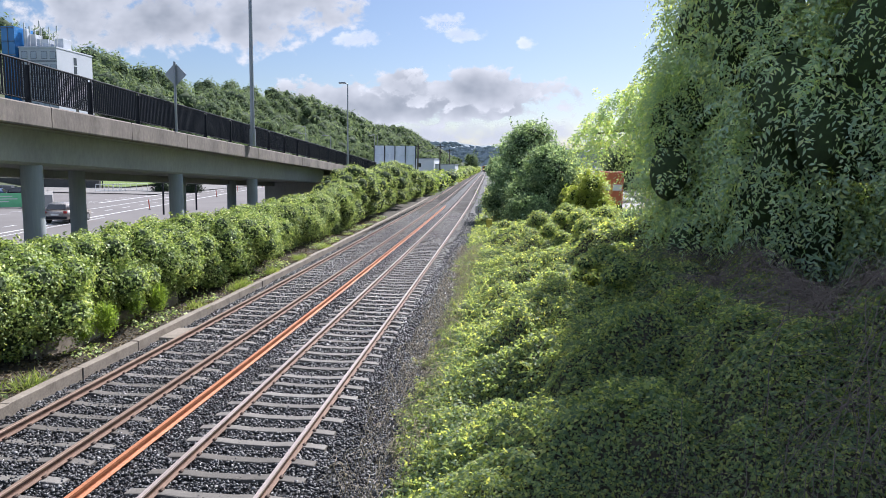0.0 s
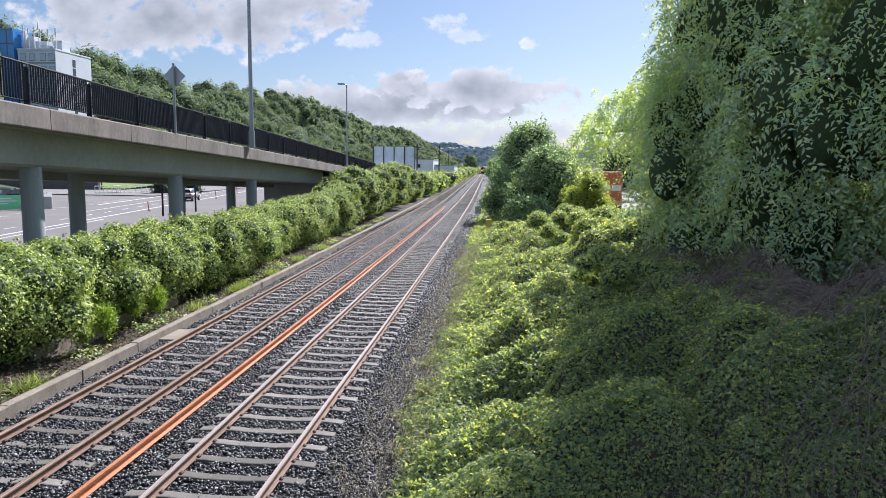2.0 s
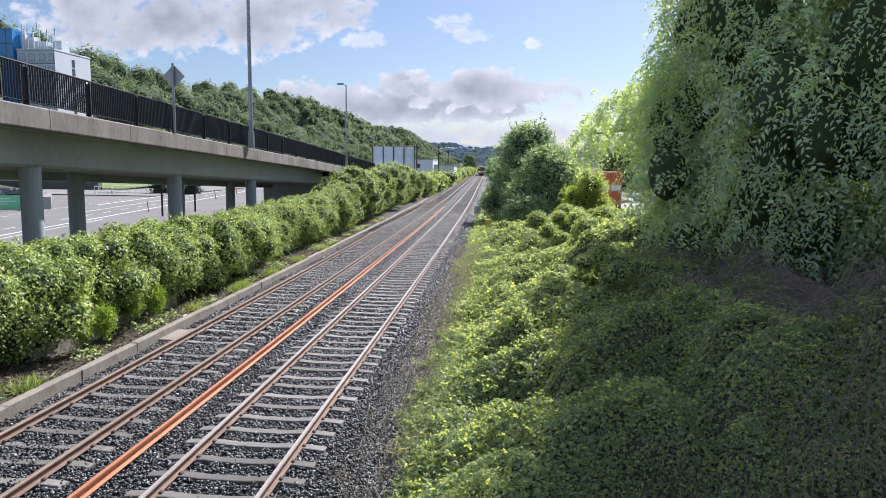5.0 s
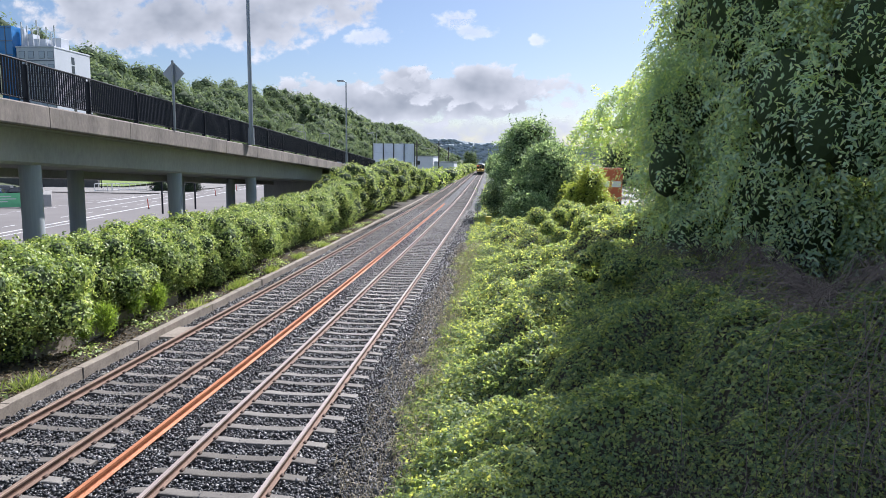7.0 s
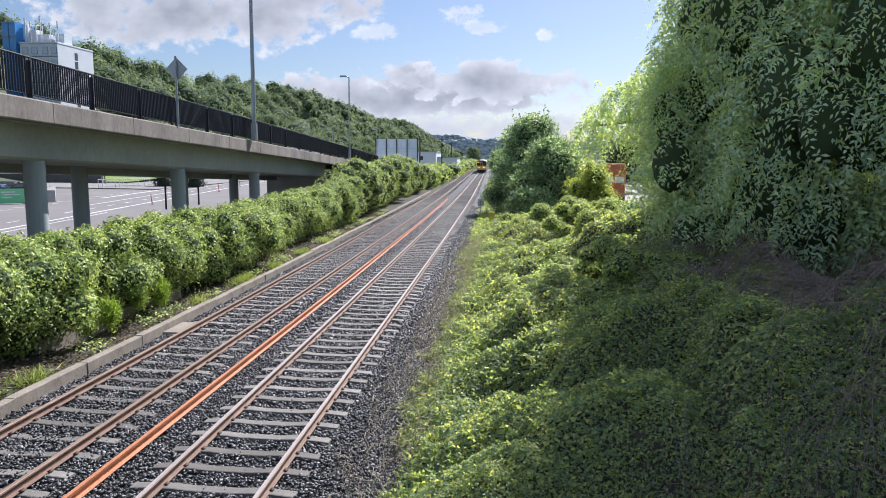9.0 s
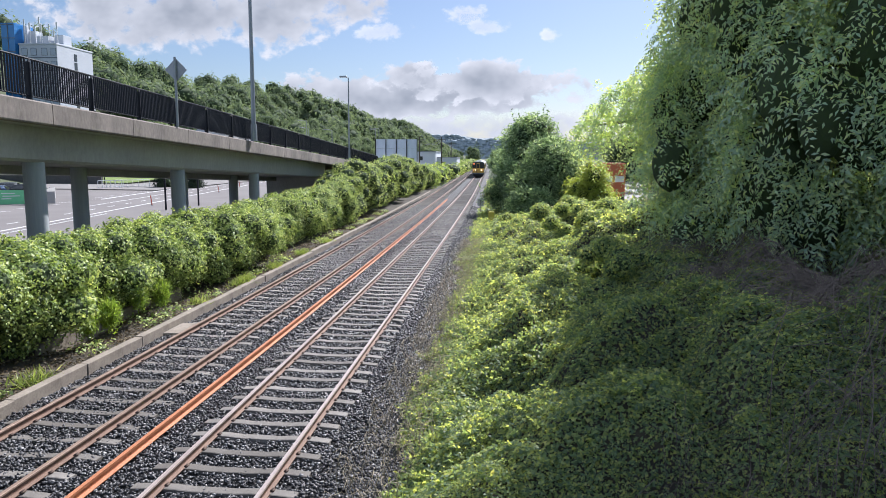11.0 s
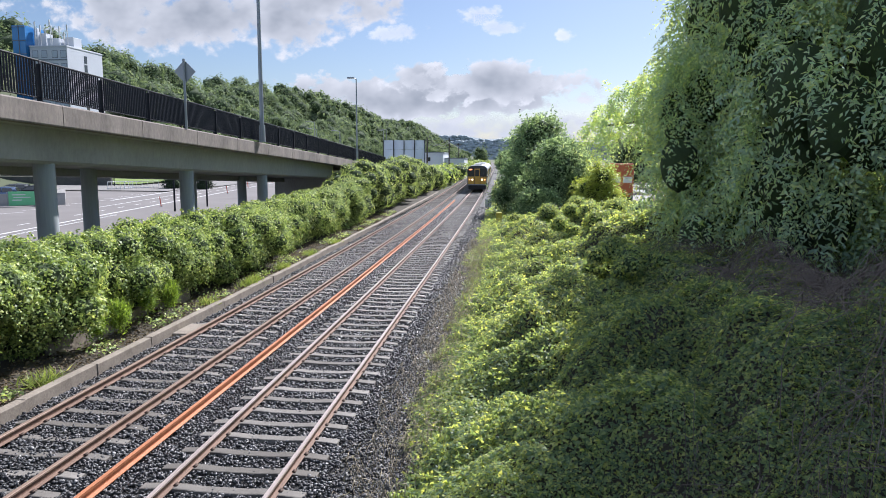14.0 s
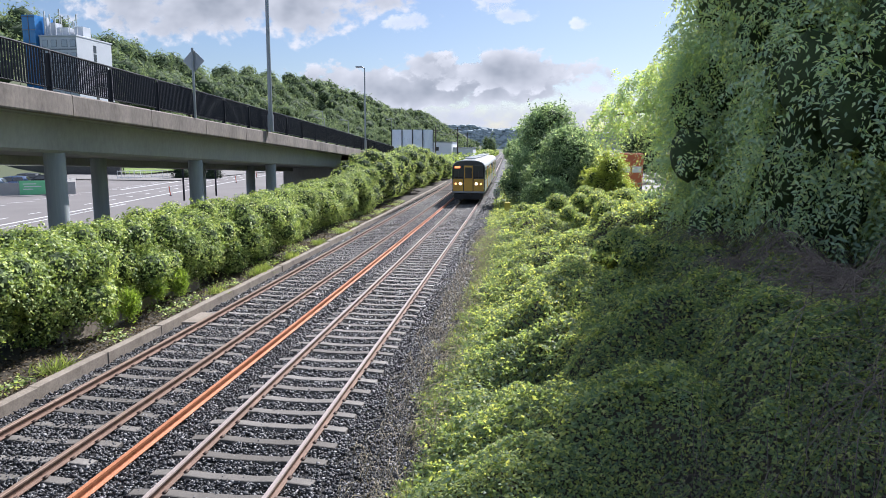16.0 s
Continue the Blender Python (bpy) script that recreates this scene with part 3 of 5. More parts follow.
BAR, DROP = 1.15, 0.042
panel = thing("railing_panel", "black steel guard railing panel on the viaduct edge", "railing", group="viaduct railing")
bm = bmesh.new()
box(bm, -0.085, -0.022, 0, 0.085, 0.022, BAR - 0.09, 0.008)
box(bm, -0.09, -0.09, 0, 0.09, 0.09, 0.025)
tube(bm, (0.04, 0.0, BAR - 0.12), (0.0, 0.1, BAR - 0.005), 0.03, n=8)
part("post", bm, M_black, panel)
for nm, h, r in (("top_rail", BAR, 0.032), ("bottom_rail", 0.12, 0.022)):
    bm = bmesh.new()
    tube(bm, (0, 0, h), (0, 3.0, h - DROP * 3.0), r, n=8)
    part(nm, bm, M_black, panel)
bm = bmesh.new()
box(bm, -0.026, -0.009, 0.12, 0.026, 0.009, BAR)
UP = bpy.data.meshes.new("bar")
bm.to_mesh(UP)
bm.free()
UP.materials.append(M_black)
for i in range(1, 27):
    ob = new("bar", UP)
    ob.parent = panel
    ob.location = (0, 3.0 * i / 27, -DROP * 3.0 * i / 27)
panel.matrix_basis = Matrix.Translation((deck_x(-5.75) - 0.17, -5.75, deck_z(-5.75)))
for i in range(-7, 20):
    y = 18.25 + 3.0 * i
    copy_thing(panel, Matrix.Translation((deck_x(y) - 0.17, y, deck_z(y))) @ Matrix.Rotation(0.0255, 4, "Z"))


# ---- greenery ----
def heap(name, label, category, C, R, n, length, width, leaf_mat, trunk=None, thick=0.3, flat=0.9, along=None, kind="", group="", spread=0.8, core=0.72, small=False):
    ob = thing(name, label, category, kind=kind, group=group)
    P, D = clump_points(C, R, n, thick, flat)
    if trunk:
        P = P + D * (rng.random(len(P)) ** 6 * 0.55)[:, None]
        k = rng.choice(len(P), max(30, len(P) // 160))
        s = rng.random((len(k), 26, 1))
        way = D[k] * 0.7 + np.array([0, 0, 0.8]) + rng.normal(0, 0.25, (len(k), 3))
        Q = P[k][:, None] + way[:, None] * s * rng.uniform(2.0, 5.5, (len(k), 1, 1)) * length + rng.normal(0, 0.35 * length, (len(k), 26, 3)) * (1.1 - s)
        P, D = np.concatenate([P, Q.reshape(-1, 3)]), np.concatenate([D, np.repeat(D[k], 26, 0)])
    part("crown" if trunk else "foliage", leaves(name, P, D, length, width, along, spread=spread, rise=0.3, small=small), leaf_mat, ob)
    part("inner_foliage", cores(name + "_inner", C, R, core, flat), M_inner, ob, "inner foliage core with painted shade")
    if trunk:
        bm = bmesh.new()
        for a, b, r0, r1 in trunk:
            tube(bm, a, b, r0, r1, 9)
        part("trunk", bm, M_bark, ob)
    return ob


def hedge_top(y):
    return float(np.interp(y, [0, 16, 34, 44, 49, 53, 60, 75, 88, 100, 130, 260], [3.0, 3.05, 2.95, 3.15, 3.6, 5.0, 4.3, 5.4, 4.6, 3.8, 3.2, 3.0]))


def hedge_clumps(y0, y1, step, r, per, thick=1.0):
    C, R = [], []
    y = y0
    while y < y1:
        top = hedge_top(y)
        for k in range(per):
            rr = r * rng.uniform(0.5, 1.4)
            z = rng.uniform(rr * 0.75 + 0.2, max(top - rr * 0.92, rr))
            bulge = 1.0 * float(swell(np.array(y), np.array(z * 1.3), 1.9, 21.0)) + 0.5 * float(swell(np.array(y), np.array(z), 0.9, 22.0))
            back = max(0.0, 1.35 - z) * 0.9
            C.append((-11.0 + 0.18 * math.sin(y * 0.42 + 2.0) - back + bulge * 0.5 - rng.uniform(0, 1.3) * thick + rr * 0.1 - 0.6 * float(tx(y)), y + rng.uniform(-0.3, 0.3), z))
            R.append(rr)
        rr = r * rng.uniform(0.9, 1.1)
        C.append((-12.1 + rng.uniform(-0.5, 0.4) - 0.6 * float(tx(y)), y, top - rr * 0.9 + rng.uniform(-0.2, 0.12)))
        R.append(rr)
        y += step
    return C, R


C, R = hedge_clumps(5, 50, 0.5, 0.52, 8)
near_hedge = heap("hedge", "tall overgrown green hedge beside the railway line", "hedge", C, R, 560000, 0.085, 0.068, M_hedge, thick=0.28, spread=0.55, core=0.7, small=True)
P, D = clump_points(C, R, 22000, 0.1)
part("outer_growth", sprays("hedge_growth", P, D + rng.normal(0, 0.5, P.shape) + np.array([0, 0, 0.3]), D + np.array([0, 0, 0.35]), 0.34, 8, 0.076, 0.06, 0.8), M_hedge, near_hedge, "leafy outer shoots")
C, R = hedge_clumps(49, 104, 0.8, 0.8, 7, 1.9)
heap("hedge", "taller ragged hedge and shrubs beside the railway line", "hedge", C, R, 190000, 0.135, 0.09, M_hedge, thick=0.4, small=True)
C, R = hedge_clumps(104, 420, 4.0, 1.6, 3, 2.5)
heap("hedge", "distant scrub along the railway line", "hedge", C, R, 45000, 0.45, 0.3, M_hedge, small=True)


def bank_z(X, Y):
    up = 0.40 * np.clip(X + 2.0, 0, 7.0)
    far_side = np.clip((Y - 27) / 8, 0, 1)
    crest = np.clip(X - 5.2 - 0.02 * Y, 0, 4) * (0.25 + 0.55 * far_side)
    wx, wy = X + 0.5 * swell(X, Y, 1.6, 9.0), Y + 0.5 * swell(X, Y, 1.6, 4.0)
    lump = 0.7 * np.abs(swell(wx, wy, 3.1, 5.0)) + 1.1 * np.abs(swell(wx, wy, 1.7, 1.0)) + 0.42 * np.abs(swell(wx, wy, 0.75, 2.0)) + 0.22 * swell(X, Y, 3.6, 3.0) - 0.62
    step = np.clip((8.6 + 0.5 * swell(X, Y, 1.2, 11.0) - Y) / 1.7, 0, 1) * np.clip((X - 0.9) / 1.4, 0, 1)
    low = np.interp(Y, [20, 30, 42, 58], [1.0, 0.66, 0.5, 0.3])
    return (up * low - np.minimum(crest, np.maximum(up * low - 1.3, 0)) + lump * np.clip((X + 2.0) / 2.8, 0.02, 1)) - 0.08 - 1.15 * step * step * (3 - 2 * step)


bx, by = np.concatenate([np.arange(-2.35, 9, 0.17), np.arange(9, 22, 0.5)]), np.concatenate([[-40.0, -20.0, -8.0], np.arange(-2, 4, 0.4), np.arange(4, 34, 0.17), np.arange(34, 150, 0.5)])
bank = part("bank", grid_mesh("bank", bx, by, lambda X, Y: bank_z(X, Y) - 0.04), M_soil, smooth=True)
tagged(bank, "earth bank overgrown with brambles beside the ballast", "bank", kind="structure")


def bank_edge(Y):
    return -1.88 + 0.3 * swell(Y, Y * 0, 1.7, 6.0) + 0.2 * swell(Y, Y * 0, 0.6, 7.0) - 0.25 * np.clip((Y - 14) / 12, 0, 1)


def bank_points(x0, x1, y0, y1, n, edge):
    X, Y = rng.uniform(x0, x1, n), rng.uniform(y0, y1, n)
    keep = rng.random(n) < np.clip((X - bank_edge(Y)) / edge, 0.0, 1)
    X, Y = X[keep], Y[keep]
    e = 0.12
    N = np.stack([-(bank_z(X + e, Y) - bank_z(X - e, Y)) / (2 * e), -(bank_z(X, Y + e) - bank_z(X, Y - e)) / (2 * e), np.ones_like(X)], -1)
    N /= np.linalg.norm(N, axis=1)[:, None]
    return X, Y, N


def bank_leaves(name, label, x0, x1, y0, y1, n, length, width, mat, lift=0.16, edge=0.5, small=False, shoots=0):
    X, Y, N = bank_points(x0, x1, y0, y1, n, edge)
    Z = bank_z(X, Y) + rng.random(len(X)) * lift
    X = X - tx(Y) * np.clip(1 - (X + 2.3) / 6, 0, 1)
    ob = part(name, leaves(name, np.stack([X, Y, Z], -1), N, length, width, spread=0.45, rise=0.35, small=small), mat)
    if shoots:
        X, Y, N = bank_points(x0, x1, y0, y1, shoots, edge)
        # shoots gather in patches
        keep = rng.random(len(X)) < 0.35 + 0.65 * (swell(X, Y, 0.9, 8.0) > 0)
        X, Y, N = X[keep], Y[keep], N[keep]
        P = np.stack([X, Y, bank_z(X, Y) + 0.04], -1)
        P[:, 0] -= tx(Y) * np.clip(1 - (X + 2.3) / 6, 0, 1)
        D = N * 0.8 + rng.normal(0, 0.6, (len(X), 3)) + np.array([0, 0, 0.45])
        up = np.tile(np.array([[0.0, 0, 1.0]]), (len(X), 1))
        tagged(part("bramble_shoots", sprays("bramble_shoots", P, D, up, 5.2 * length, 8, length * 1.05, width * 1.1, 0.5, wild=0.35), mat), "arching bramble shoots with toothed green leaves", "brambles", kind="stuff")
    return tagged(ob, label, "brambles", kind="stuff")


bank_leaves("brambles", "sunlit bramble and ivy cover on the bank", -2.4, 8.5, 8.5, 12.5, 80000, 0.07, 0.05, M_bramble, lift=0.16, shoots=3600, small=True)
bank_leaves("brambles", "fine bramble and ivy cover on the near bank", -2.4, 6, 3.5, 8.5, 115000, 0.052, 0.038, M_bramble, lift=0.2, shoots=5500, small=True)
bank_leaves("brambles", "sunlit bramble and ivy cover on the bank", -2.4, 10, 12.5, 20, 120000, 0.078, 0.056, M_bramble, lift=0.15, shoots=5000, small=True)
bank_leaves("brambles", "sunlit bramble and ivy cover on the bank", -2.4, 8, 20, 38, 150000, 0.085, 0.062, M_bramble, lift=0.14, small=True, shoots=5000)
bank_leaves("brambles", "bramble and grass cover further along the bank", -2.3, 10, 38, 62, 90000, 0.125, 0.09, M_bramble, small=True, shoots=2500)
bank_leaves("brambles", "rough green cover along the distant line-side", -2.3, 10, 62, 149, 50000, 0.35, 0.22, M_bramble, small=True)

for y0, y1, d, q in ((6.0, 18, 420, 0.062), (18, 34, 230, 0.082)):
    tagged(stones("ballast_stones", y0, y1, d, q, -2.35, -1.2, lambda X, Y: bank_z(X, Y) - 0.04), "ballast stones spilled on the foot of the bank", "ballast", kind="stuff")

# mounds of bramble on the crest
MOUNDS = [(2.3, 24.7, 1.0), (3.3, 26.6, 1.15), (4.5, 23.6, 1.3), (1.4, 28.2, 0.7), (3.0, 30.5, 0.95), (5.4, 27.5, 1.5), (3.5, 34.5, 1.1), (4.4, 39.5, 1.3), (2.3, 38.5, 1.1), (2.9, 43.5, 1.2), (5.3, 36.0, 1.2), (1.2, 47, 0.9), (2.4, 20.5, 0.8), (4.2, 18.8, 1.1), (3.1, 15.4, 0.8), (7.4, 19, 1.6), (0.6, 52, 0.7)]
for x, yy, r in MOUNDS:
    z = float(bank_z(np.array(x), np.array(yy)))
    C = [(x + r * 0.7 * rng.normal(), yy + r * 0.7 * rng.normal(), z + r * rng.uniform(0.0, 0.45)) for _ in range(9)]
    heap("bramble_mound", "rounded mound of dark green brambles on the bank", "brambles", C, [r * rng.uniform(0.28, 0.55) for _ in C], int(9000 * r * r), 0.09 if yy > 18 else 0.07, 0.065 if yy > 18 else 0.05, M_bramble, thick=0.3, spread=0.55, group="bramble mounds", core=0.7, small=True)

# shrubs beside the line, beyond the bank
def shrub(label, x, y, base, rx, h, n, mat, size, count=16, group="line-side shrubs", leafy_twigs=0):
    C, R = [], []
    for i in range(count):
        a, u = rng.uniform(0, 6.28), rng.uniform(0.1, 1.0)
        w = rx * math.sqrt(1.0 - 0.92 * u * u) * rng.uniform(0.2, 0.85)
        r = rx * rng.uniform(0.2, 0.42)
        C.append((x + w * math.cos(a), y + w * math.sin(a), base + r * 0.6 + (h - r * 1.4) * u))
        R.append(r)
    trunk = [((x, y, base - 0.3), (x + 0.2, y, base + h * 0.35), 0.16, 0.12)] + [((x + 0.2, y, base + h * 0.33), Vector(c), 0.08, 0.02) for c in C[:8]]
    ob = heap("shrub_tree", label, "tree", C, R, n, size, size * 0.62, mat, trunk, 0.65, 1.0, group=group, core=0.6, small=y > 70)
    if leafy_twigs:
        P, D = clump_points(C, R, leafy_twigs, 0.2)
        part("outer_growth", sprays("shrub_growth", P, D + np.array([0, 0, 0.55]) + rng.normal(0, 0.3, P.shape), np.tile(np.array([[0.0, 0, 1.0]]), (len(P), 1)), size * 5.5, 9, size * 1.15, size * 0.6, 0.55), mat, ob, "leafy outer twigs")
    return ob


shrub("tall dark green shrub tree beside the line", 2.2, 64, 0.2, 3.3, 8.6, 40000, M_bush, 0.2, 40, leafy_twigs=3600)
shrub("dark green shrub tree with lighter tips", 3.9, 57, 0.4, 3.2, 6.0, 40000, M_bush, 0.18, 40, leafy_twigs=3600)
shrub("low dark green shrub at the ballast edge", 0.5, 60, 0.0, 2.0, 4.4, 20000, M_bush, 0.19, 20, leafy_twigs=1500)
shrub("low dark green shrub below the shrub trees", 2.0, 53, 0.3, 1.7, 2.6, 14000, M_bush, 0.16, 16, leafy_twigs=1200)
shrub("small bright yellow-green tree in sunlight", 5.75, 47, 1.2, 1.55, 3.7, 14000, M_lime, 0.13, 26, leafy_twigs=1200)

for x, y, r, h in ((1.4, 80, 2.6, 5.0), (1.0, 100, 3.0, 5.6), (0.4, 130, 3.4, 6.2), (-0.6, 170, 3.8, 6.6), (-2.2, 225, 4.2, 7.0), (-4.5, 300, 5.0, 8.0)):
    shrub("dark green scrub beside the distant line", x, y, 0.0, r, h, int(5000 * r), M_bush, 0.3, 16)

# drooping tree over the bank
WX, WY = 11.0, 19.0
wt = thing("weeping_tree", "large weeping tree with long hanging leafy sprays", "tree")


def crown_reach(z, a):
    """How far the crown reaches from its stem at a height and a bearing."""
    dome = math.sqrt(max(0.0, 1 - max(0.0, (z - 7.5) / 7.6) ** 2))
    # 0.2 more reach added on the unseen right side, to shade the bank
    return 7.1 * dome * (1 + 0.2 * max(0.0, math.cos(a + 0.6)) ** 2) * (1 + 0.06 * math.sin(3 * a + 1) + 0.05 * math.sin(7 * a + z))


WC, WR = [], []
for i in range(220):
    z, a = 2.7 + 11.6 * ((i + 0.5) / 220) ** 0.95, i * 2.39996 + 0.25 * rng.normal()
    r = rng.uniform(0.7, 1.55)
    d = max(0.3, crown_reach(z, a) - r * rng.uniform(0.5, 1.55))
    WC.append((WX + d * math.cos(a), WY + d * math.sin(a), z))
    WR.append(r)
# a long low limb reaching out over the bank
LC = [(5.0, 20.3, 6.9, 1.0), (4.2, 21.0, 6.9, 0.75), (3.5, 21.4, 6.7, 0.6), (2.9, 21.8, 6.3, 0.45), (2.5, 22.0, 5.9, 0.32), (4.9, 20.4, 5.6, 0.7), (5.2, 20.0, 4.5, 0.7), (5.1, 19.8, 3.5, 0.6), (4.0, 21.2, 6.1, 0.4), (4.4, 19.4, 7.8, 0.6), (4.0, 20.6, 7.4, 0.4)]
bm = bmesh.new()
tube(bm, (WX, WY, 1.0), (WX - 0.3, WY - 0.2, 5.2), 0.42, 0.3, 12)
fork = Vector((WX - 0.3, WY - 0.2, 5.0))
for c in WC[::6] + [(2.7, 21.9, 6.1), (3.6, 21.3, 6.8)]:
    tip = Vector(c)
    midp = fork.lerp(tip, 0.55) + Vector((0, 0, 0.9))
    tube(bm, fork, midp, 0.15, 0.09, 7)
    tube(bm, midp, tip, 0.09, 0.025, 6)
part("trunk", bm, M_bark, wt)
P, D = clump_points(WC, WR, 40000, 0.3, 1.6)
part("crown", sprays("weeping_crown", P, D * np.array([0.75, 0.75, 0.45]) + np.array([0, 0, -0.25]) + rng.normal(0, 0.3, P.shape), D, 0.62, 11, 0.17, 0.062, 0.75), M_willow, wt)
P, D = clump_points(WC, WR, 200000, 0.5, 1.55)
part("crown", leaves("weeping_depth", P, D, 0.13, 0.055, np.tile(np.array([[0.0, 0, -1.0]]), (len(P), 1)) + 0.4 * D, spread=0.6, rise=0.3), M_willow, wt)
part("inner_foliage", cores("weeping_inner", WC, WR, 0.55, 1.4), M_inner, wt, "inner foliage core with painted shade")
LR = [c[3] for c in LC]
LC = [c[:3] for c in LC]
P, D = clump_points(LC, LR, 2500, 0.7, 1.2)
part("crown", sprays("limb_crown", P, D * np.array([0.7, 0.7, 0.3]) + np.array([-0.15, 0, -0.3]) + rng.normal(0, 0.25, P.shape), D, 0.62, 16, 0.15, 0.05, 1.0), M_willow, wt, "sunlit hanging sprays of the low limb")
# loose whips that break the outline
P, D = clump_points(WC + LC, WR + LR, 1600, 0.05, 1.6)
part("crown", sprays("whips", P, D + np.array([0, 0, 0.5]), D, 1.15, 18, 0.13, 0.042, 0.9), M_willow, wt)

# wooded hillside
tr_y = 60 + 1040 * rng.random(950) ** 1.25
tr_x = -72 - 92 * rng.random(950) ** 0.9
cen, rad = [], []
for x, y in zip(tr_x, tr_y):
    if -122 < x and 110 < y < 175 or -96 < x and y < 110:
        continue
    h, r = rng.uniform(6.0, 15.0), rng.uniform(3.5, 8.0)
    z = float(hill_height(np.array(x), np.array(y)))
    for k in range(3):
        cen.append((x + rng.normal(0, r * 0.35), y + rng.normal(0, r * 0.35), z + h - r * 0.8 - (r * 0.55 if k else 0)))
        rad.append(r * (0.8 if k == 0 else rng.uniform(0.55, 0.75)))
wood = thing("hillside_wood", "dense broadleaved wood covering the hillside", "woodland", kind="stuff")
cen, rad = np.array(cen), np.array(rad)
near = cen[:, 1] < 420
for sel, n, s in ((near, 230000, 0.85), (~near, 80000, 1.6)):
    pick = rng.choice(np.flatnonzero(sel), n)
    d = rng.normal(0, 1, (n, 3))
    d[:, 2] = np.abs(d[:, 2]) * 0.9 - 0.25
    d /= np.linalg.norm(d, axis=1)[:, None]
    rough = 1 + 0.2 * np.sin(5 * d[:, 0] + pick) * np.sin(5 * d[:, 1] + 2 * pick)
    P = cen[pick] + d * (rad[pick] * rough * rng.uniform(0.92, 1.05, n))[:, None]
    tagged(part("tree_crowns", leaves("tree_crowns", P, d, s, s * 0.8, spread=0.28, rise=0.2, small=True), M_wood, wood), kind="stuff")
ico = bmesh.new()
bmesh.ops.create_icosphere(ico, subdivisions=1, radius=0.74)
for v in ico.verts:
    v.co *= 1 + 0.3 * noise.noise(v.co * 2.2)
iv = np.array([v.co for v in ico.verts])
jf = np.array([[v.index for v in f.verts] for f in ico.faces])
ico.free()
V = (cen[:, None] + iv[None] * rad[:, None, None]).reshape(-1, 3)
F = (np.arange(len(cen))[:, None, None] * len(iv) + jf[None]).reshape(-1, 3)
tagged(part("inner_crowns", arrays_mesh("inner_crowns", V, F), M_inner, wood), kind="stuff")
# thicket behind and beneath the weeping tree
for i, (x, y, z, r) in enumerate(((10.5, 29, 1.6, 2.6), (14, 25, 1.6, 3.0), (16.5, 19, 1.8, 3.2), (15.0, 13.5, 2.2, 2.6), (8.2, 22.5, 2.2, 1.6), (18, 31, 1.5, 3.5), (6.7, 29, 1.3, 1.0), (7.4, 33, 1.2, 1.2), (7.6, 25.5, 1.6, 1.3), (8.7, 38, 1.3, 1.5), (9.3, 34.5, 1.4, 1.5), (17.5, 30, 3.4, 3.6), (22, 35, 3.2, 4.2), (15, 34, 2.8, 3.0))):
    C = [(x + r * 0.5 * rng.normal(), y + r * 0.5 * rng.normal(), z + r * 0.35 + 0.35 * r * rng.normal()) for _ in range(7)]
    heap("thicket_shrub", "dense dark green thicket shrub under the tree", "shrub", C, [r * rng.uniform(0.45, 0.7) for _ in C], int((2600 if y > 18 else 9000) * r * r), 0.15 if y > 18 else 0.08, 0.1 if y > 18 else 0.052, M_bush, group="thicket shrubs")

# dead arching bramble stems on the shaded bank
def arcs(n, x0, x1, y0, y1, length, wide, lift=0.12):
    P0 = np.stack([rng.uniform(x0, x1, n), rng.uniform(y0, y1, n)], -1)
    a = rng.uniform(0, 6.283, n)
    L, H = length * rng.uniform(0.5, 1.4, n), rng.uniform(0.15, 0.6, n)
    k = 5
    s = np.linspace(0, 1, k)[None]
    X = P0[:, :1] + np.cos(a)[:, None] * L[:, None] * s + 0.06 * np.sin(9 * s + a[:, None])
    Y = P0[:, 1:] + np.sin(a)[:, None] * L[:, None] * s
    Z = bank_z(X, Y) + lift + 4 * H[:, None] * s * (1 - s) * 0.8
    side = np.stack([-np.sin(a), np.cos(a), 0 * a], -1)[:, None] * wide * 0.5
    ctr = np.stack([X, Y, Z], -1)
    up = np.array([0, 0, wide * 0.6])
    V = np.stack([ctr - side, ctr + side, ctr + up], 2).reshape(-1, 3)
    base = (np.arange(n)[:, None] * k + np.arange(k - 1)[None]).reshape(-1, 1) * 3
    F = np.concatenate([np.concatenate([base + p, base + q, base + 3 + q, base + 3 + p], 1) for p, q in ((0, 1), (1, 2), (2, 0))])
    return V, F


M_dead = grainy("dry bramble stems", (0.10, 0.08, 0.065), (0.26, 0.20, 0.16), 0.85, 0, 2, 20, 0.2)
V, F = arcs(2600, 4.0, 11.0, 4.5, 19.0, 1.5, 0.009)
V2, F2 = arcs(1900, 5.2, 11.0, 8.5, 15.0, 1.3, 0.012, 0.3)
V3, F3 = arcs(650, 1.9, 6.0, 3.6, 8.0, 0.8, 0.007, 0.2)
V, F = np.concatenate([V, V2, V3]), np.concatenate([F, F2 + len(V), F3 + len(V) + len(V2)])
tagged(part("dead_bramble_stems", arrays_mesh("dead_bramble_stems", V, F), M_dead), "dry brown bramble stems tangled over the shaded bank", "brambles", kind="stuff")
V, F = arcs(1500, -2.5, -1.3, 6.0, 40.0, 0.35, 0.008)
tagged(part("dry_grass_stalks", arrays_mesh("dry_grass_stalks", V, F), grainy("straw", (0.28, 0.23, 0.15), (0.5, 0.43, 0.3), 0.8, 0, 2, 20, 0.1)), "dry straw-coloured stalks at the ballast edge", "dry grass", kind="stuff")

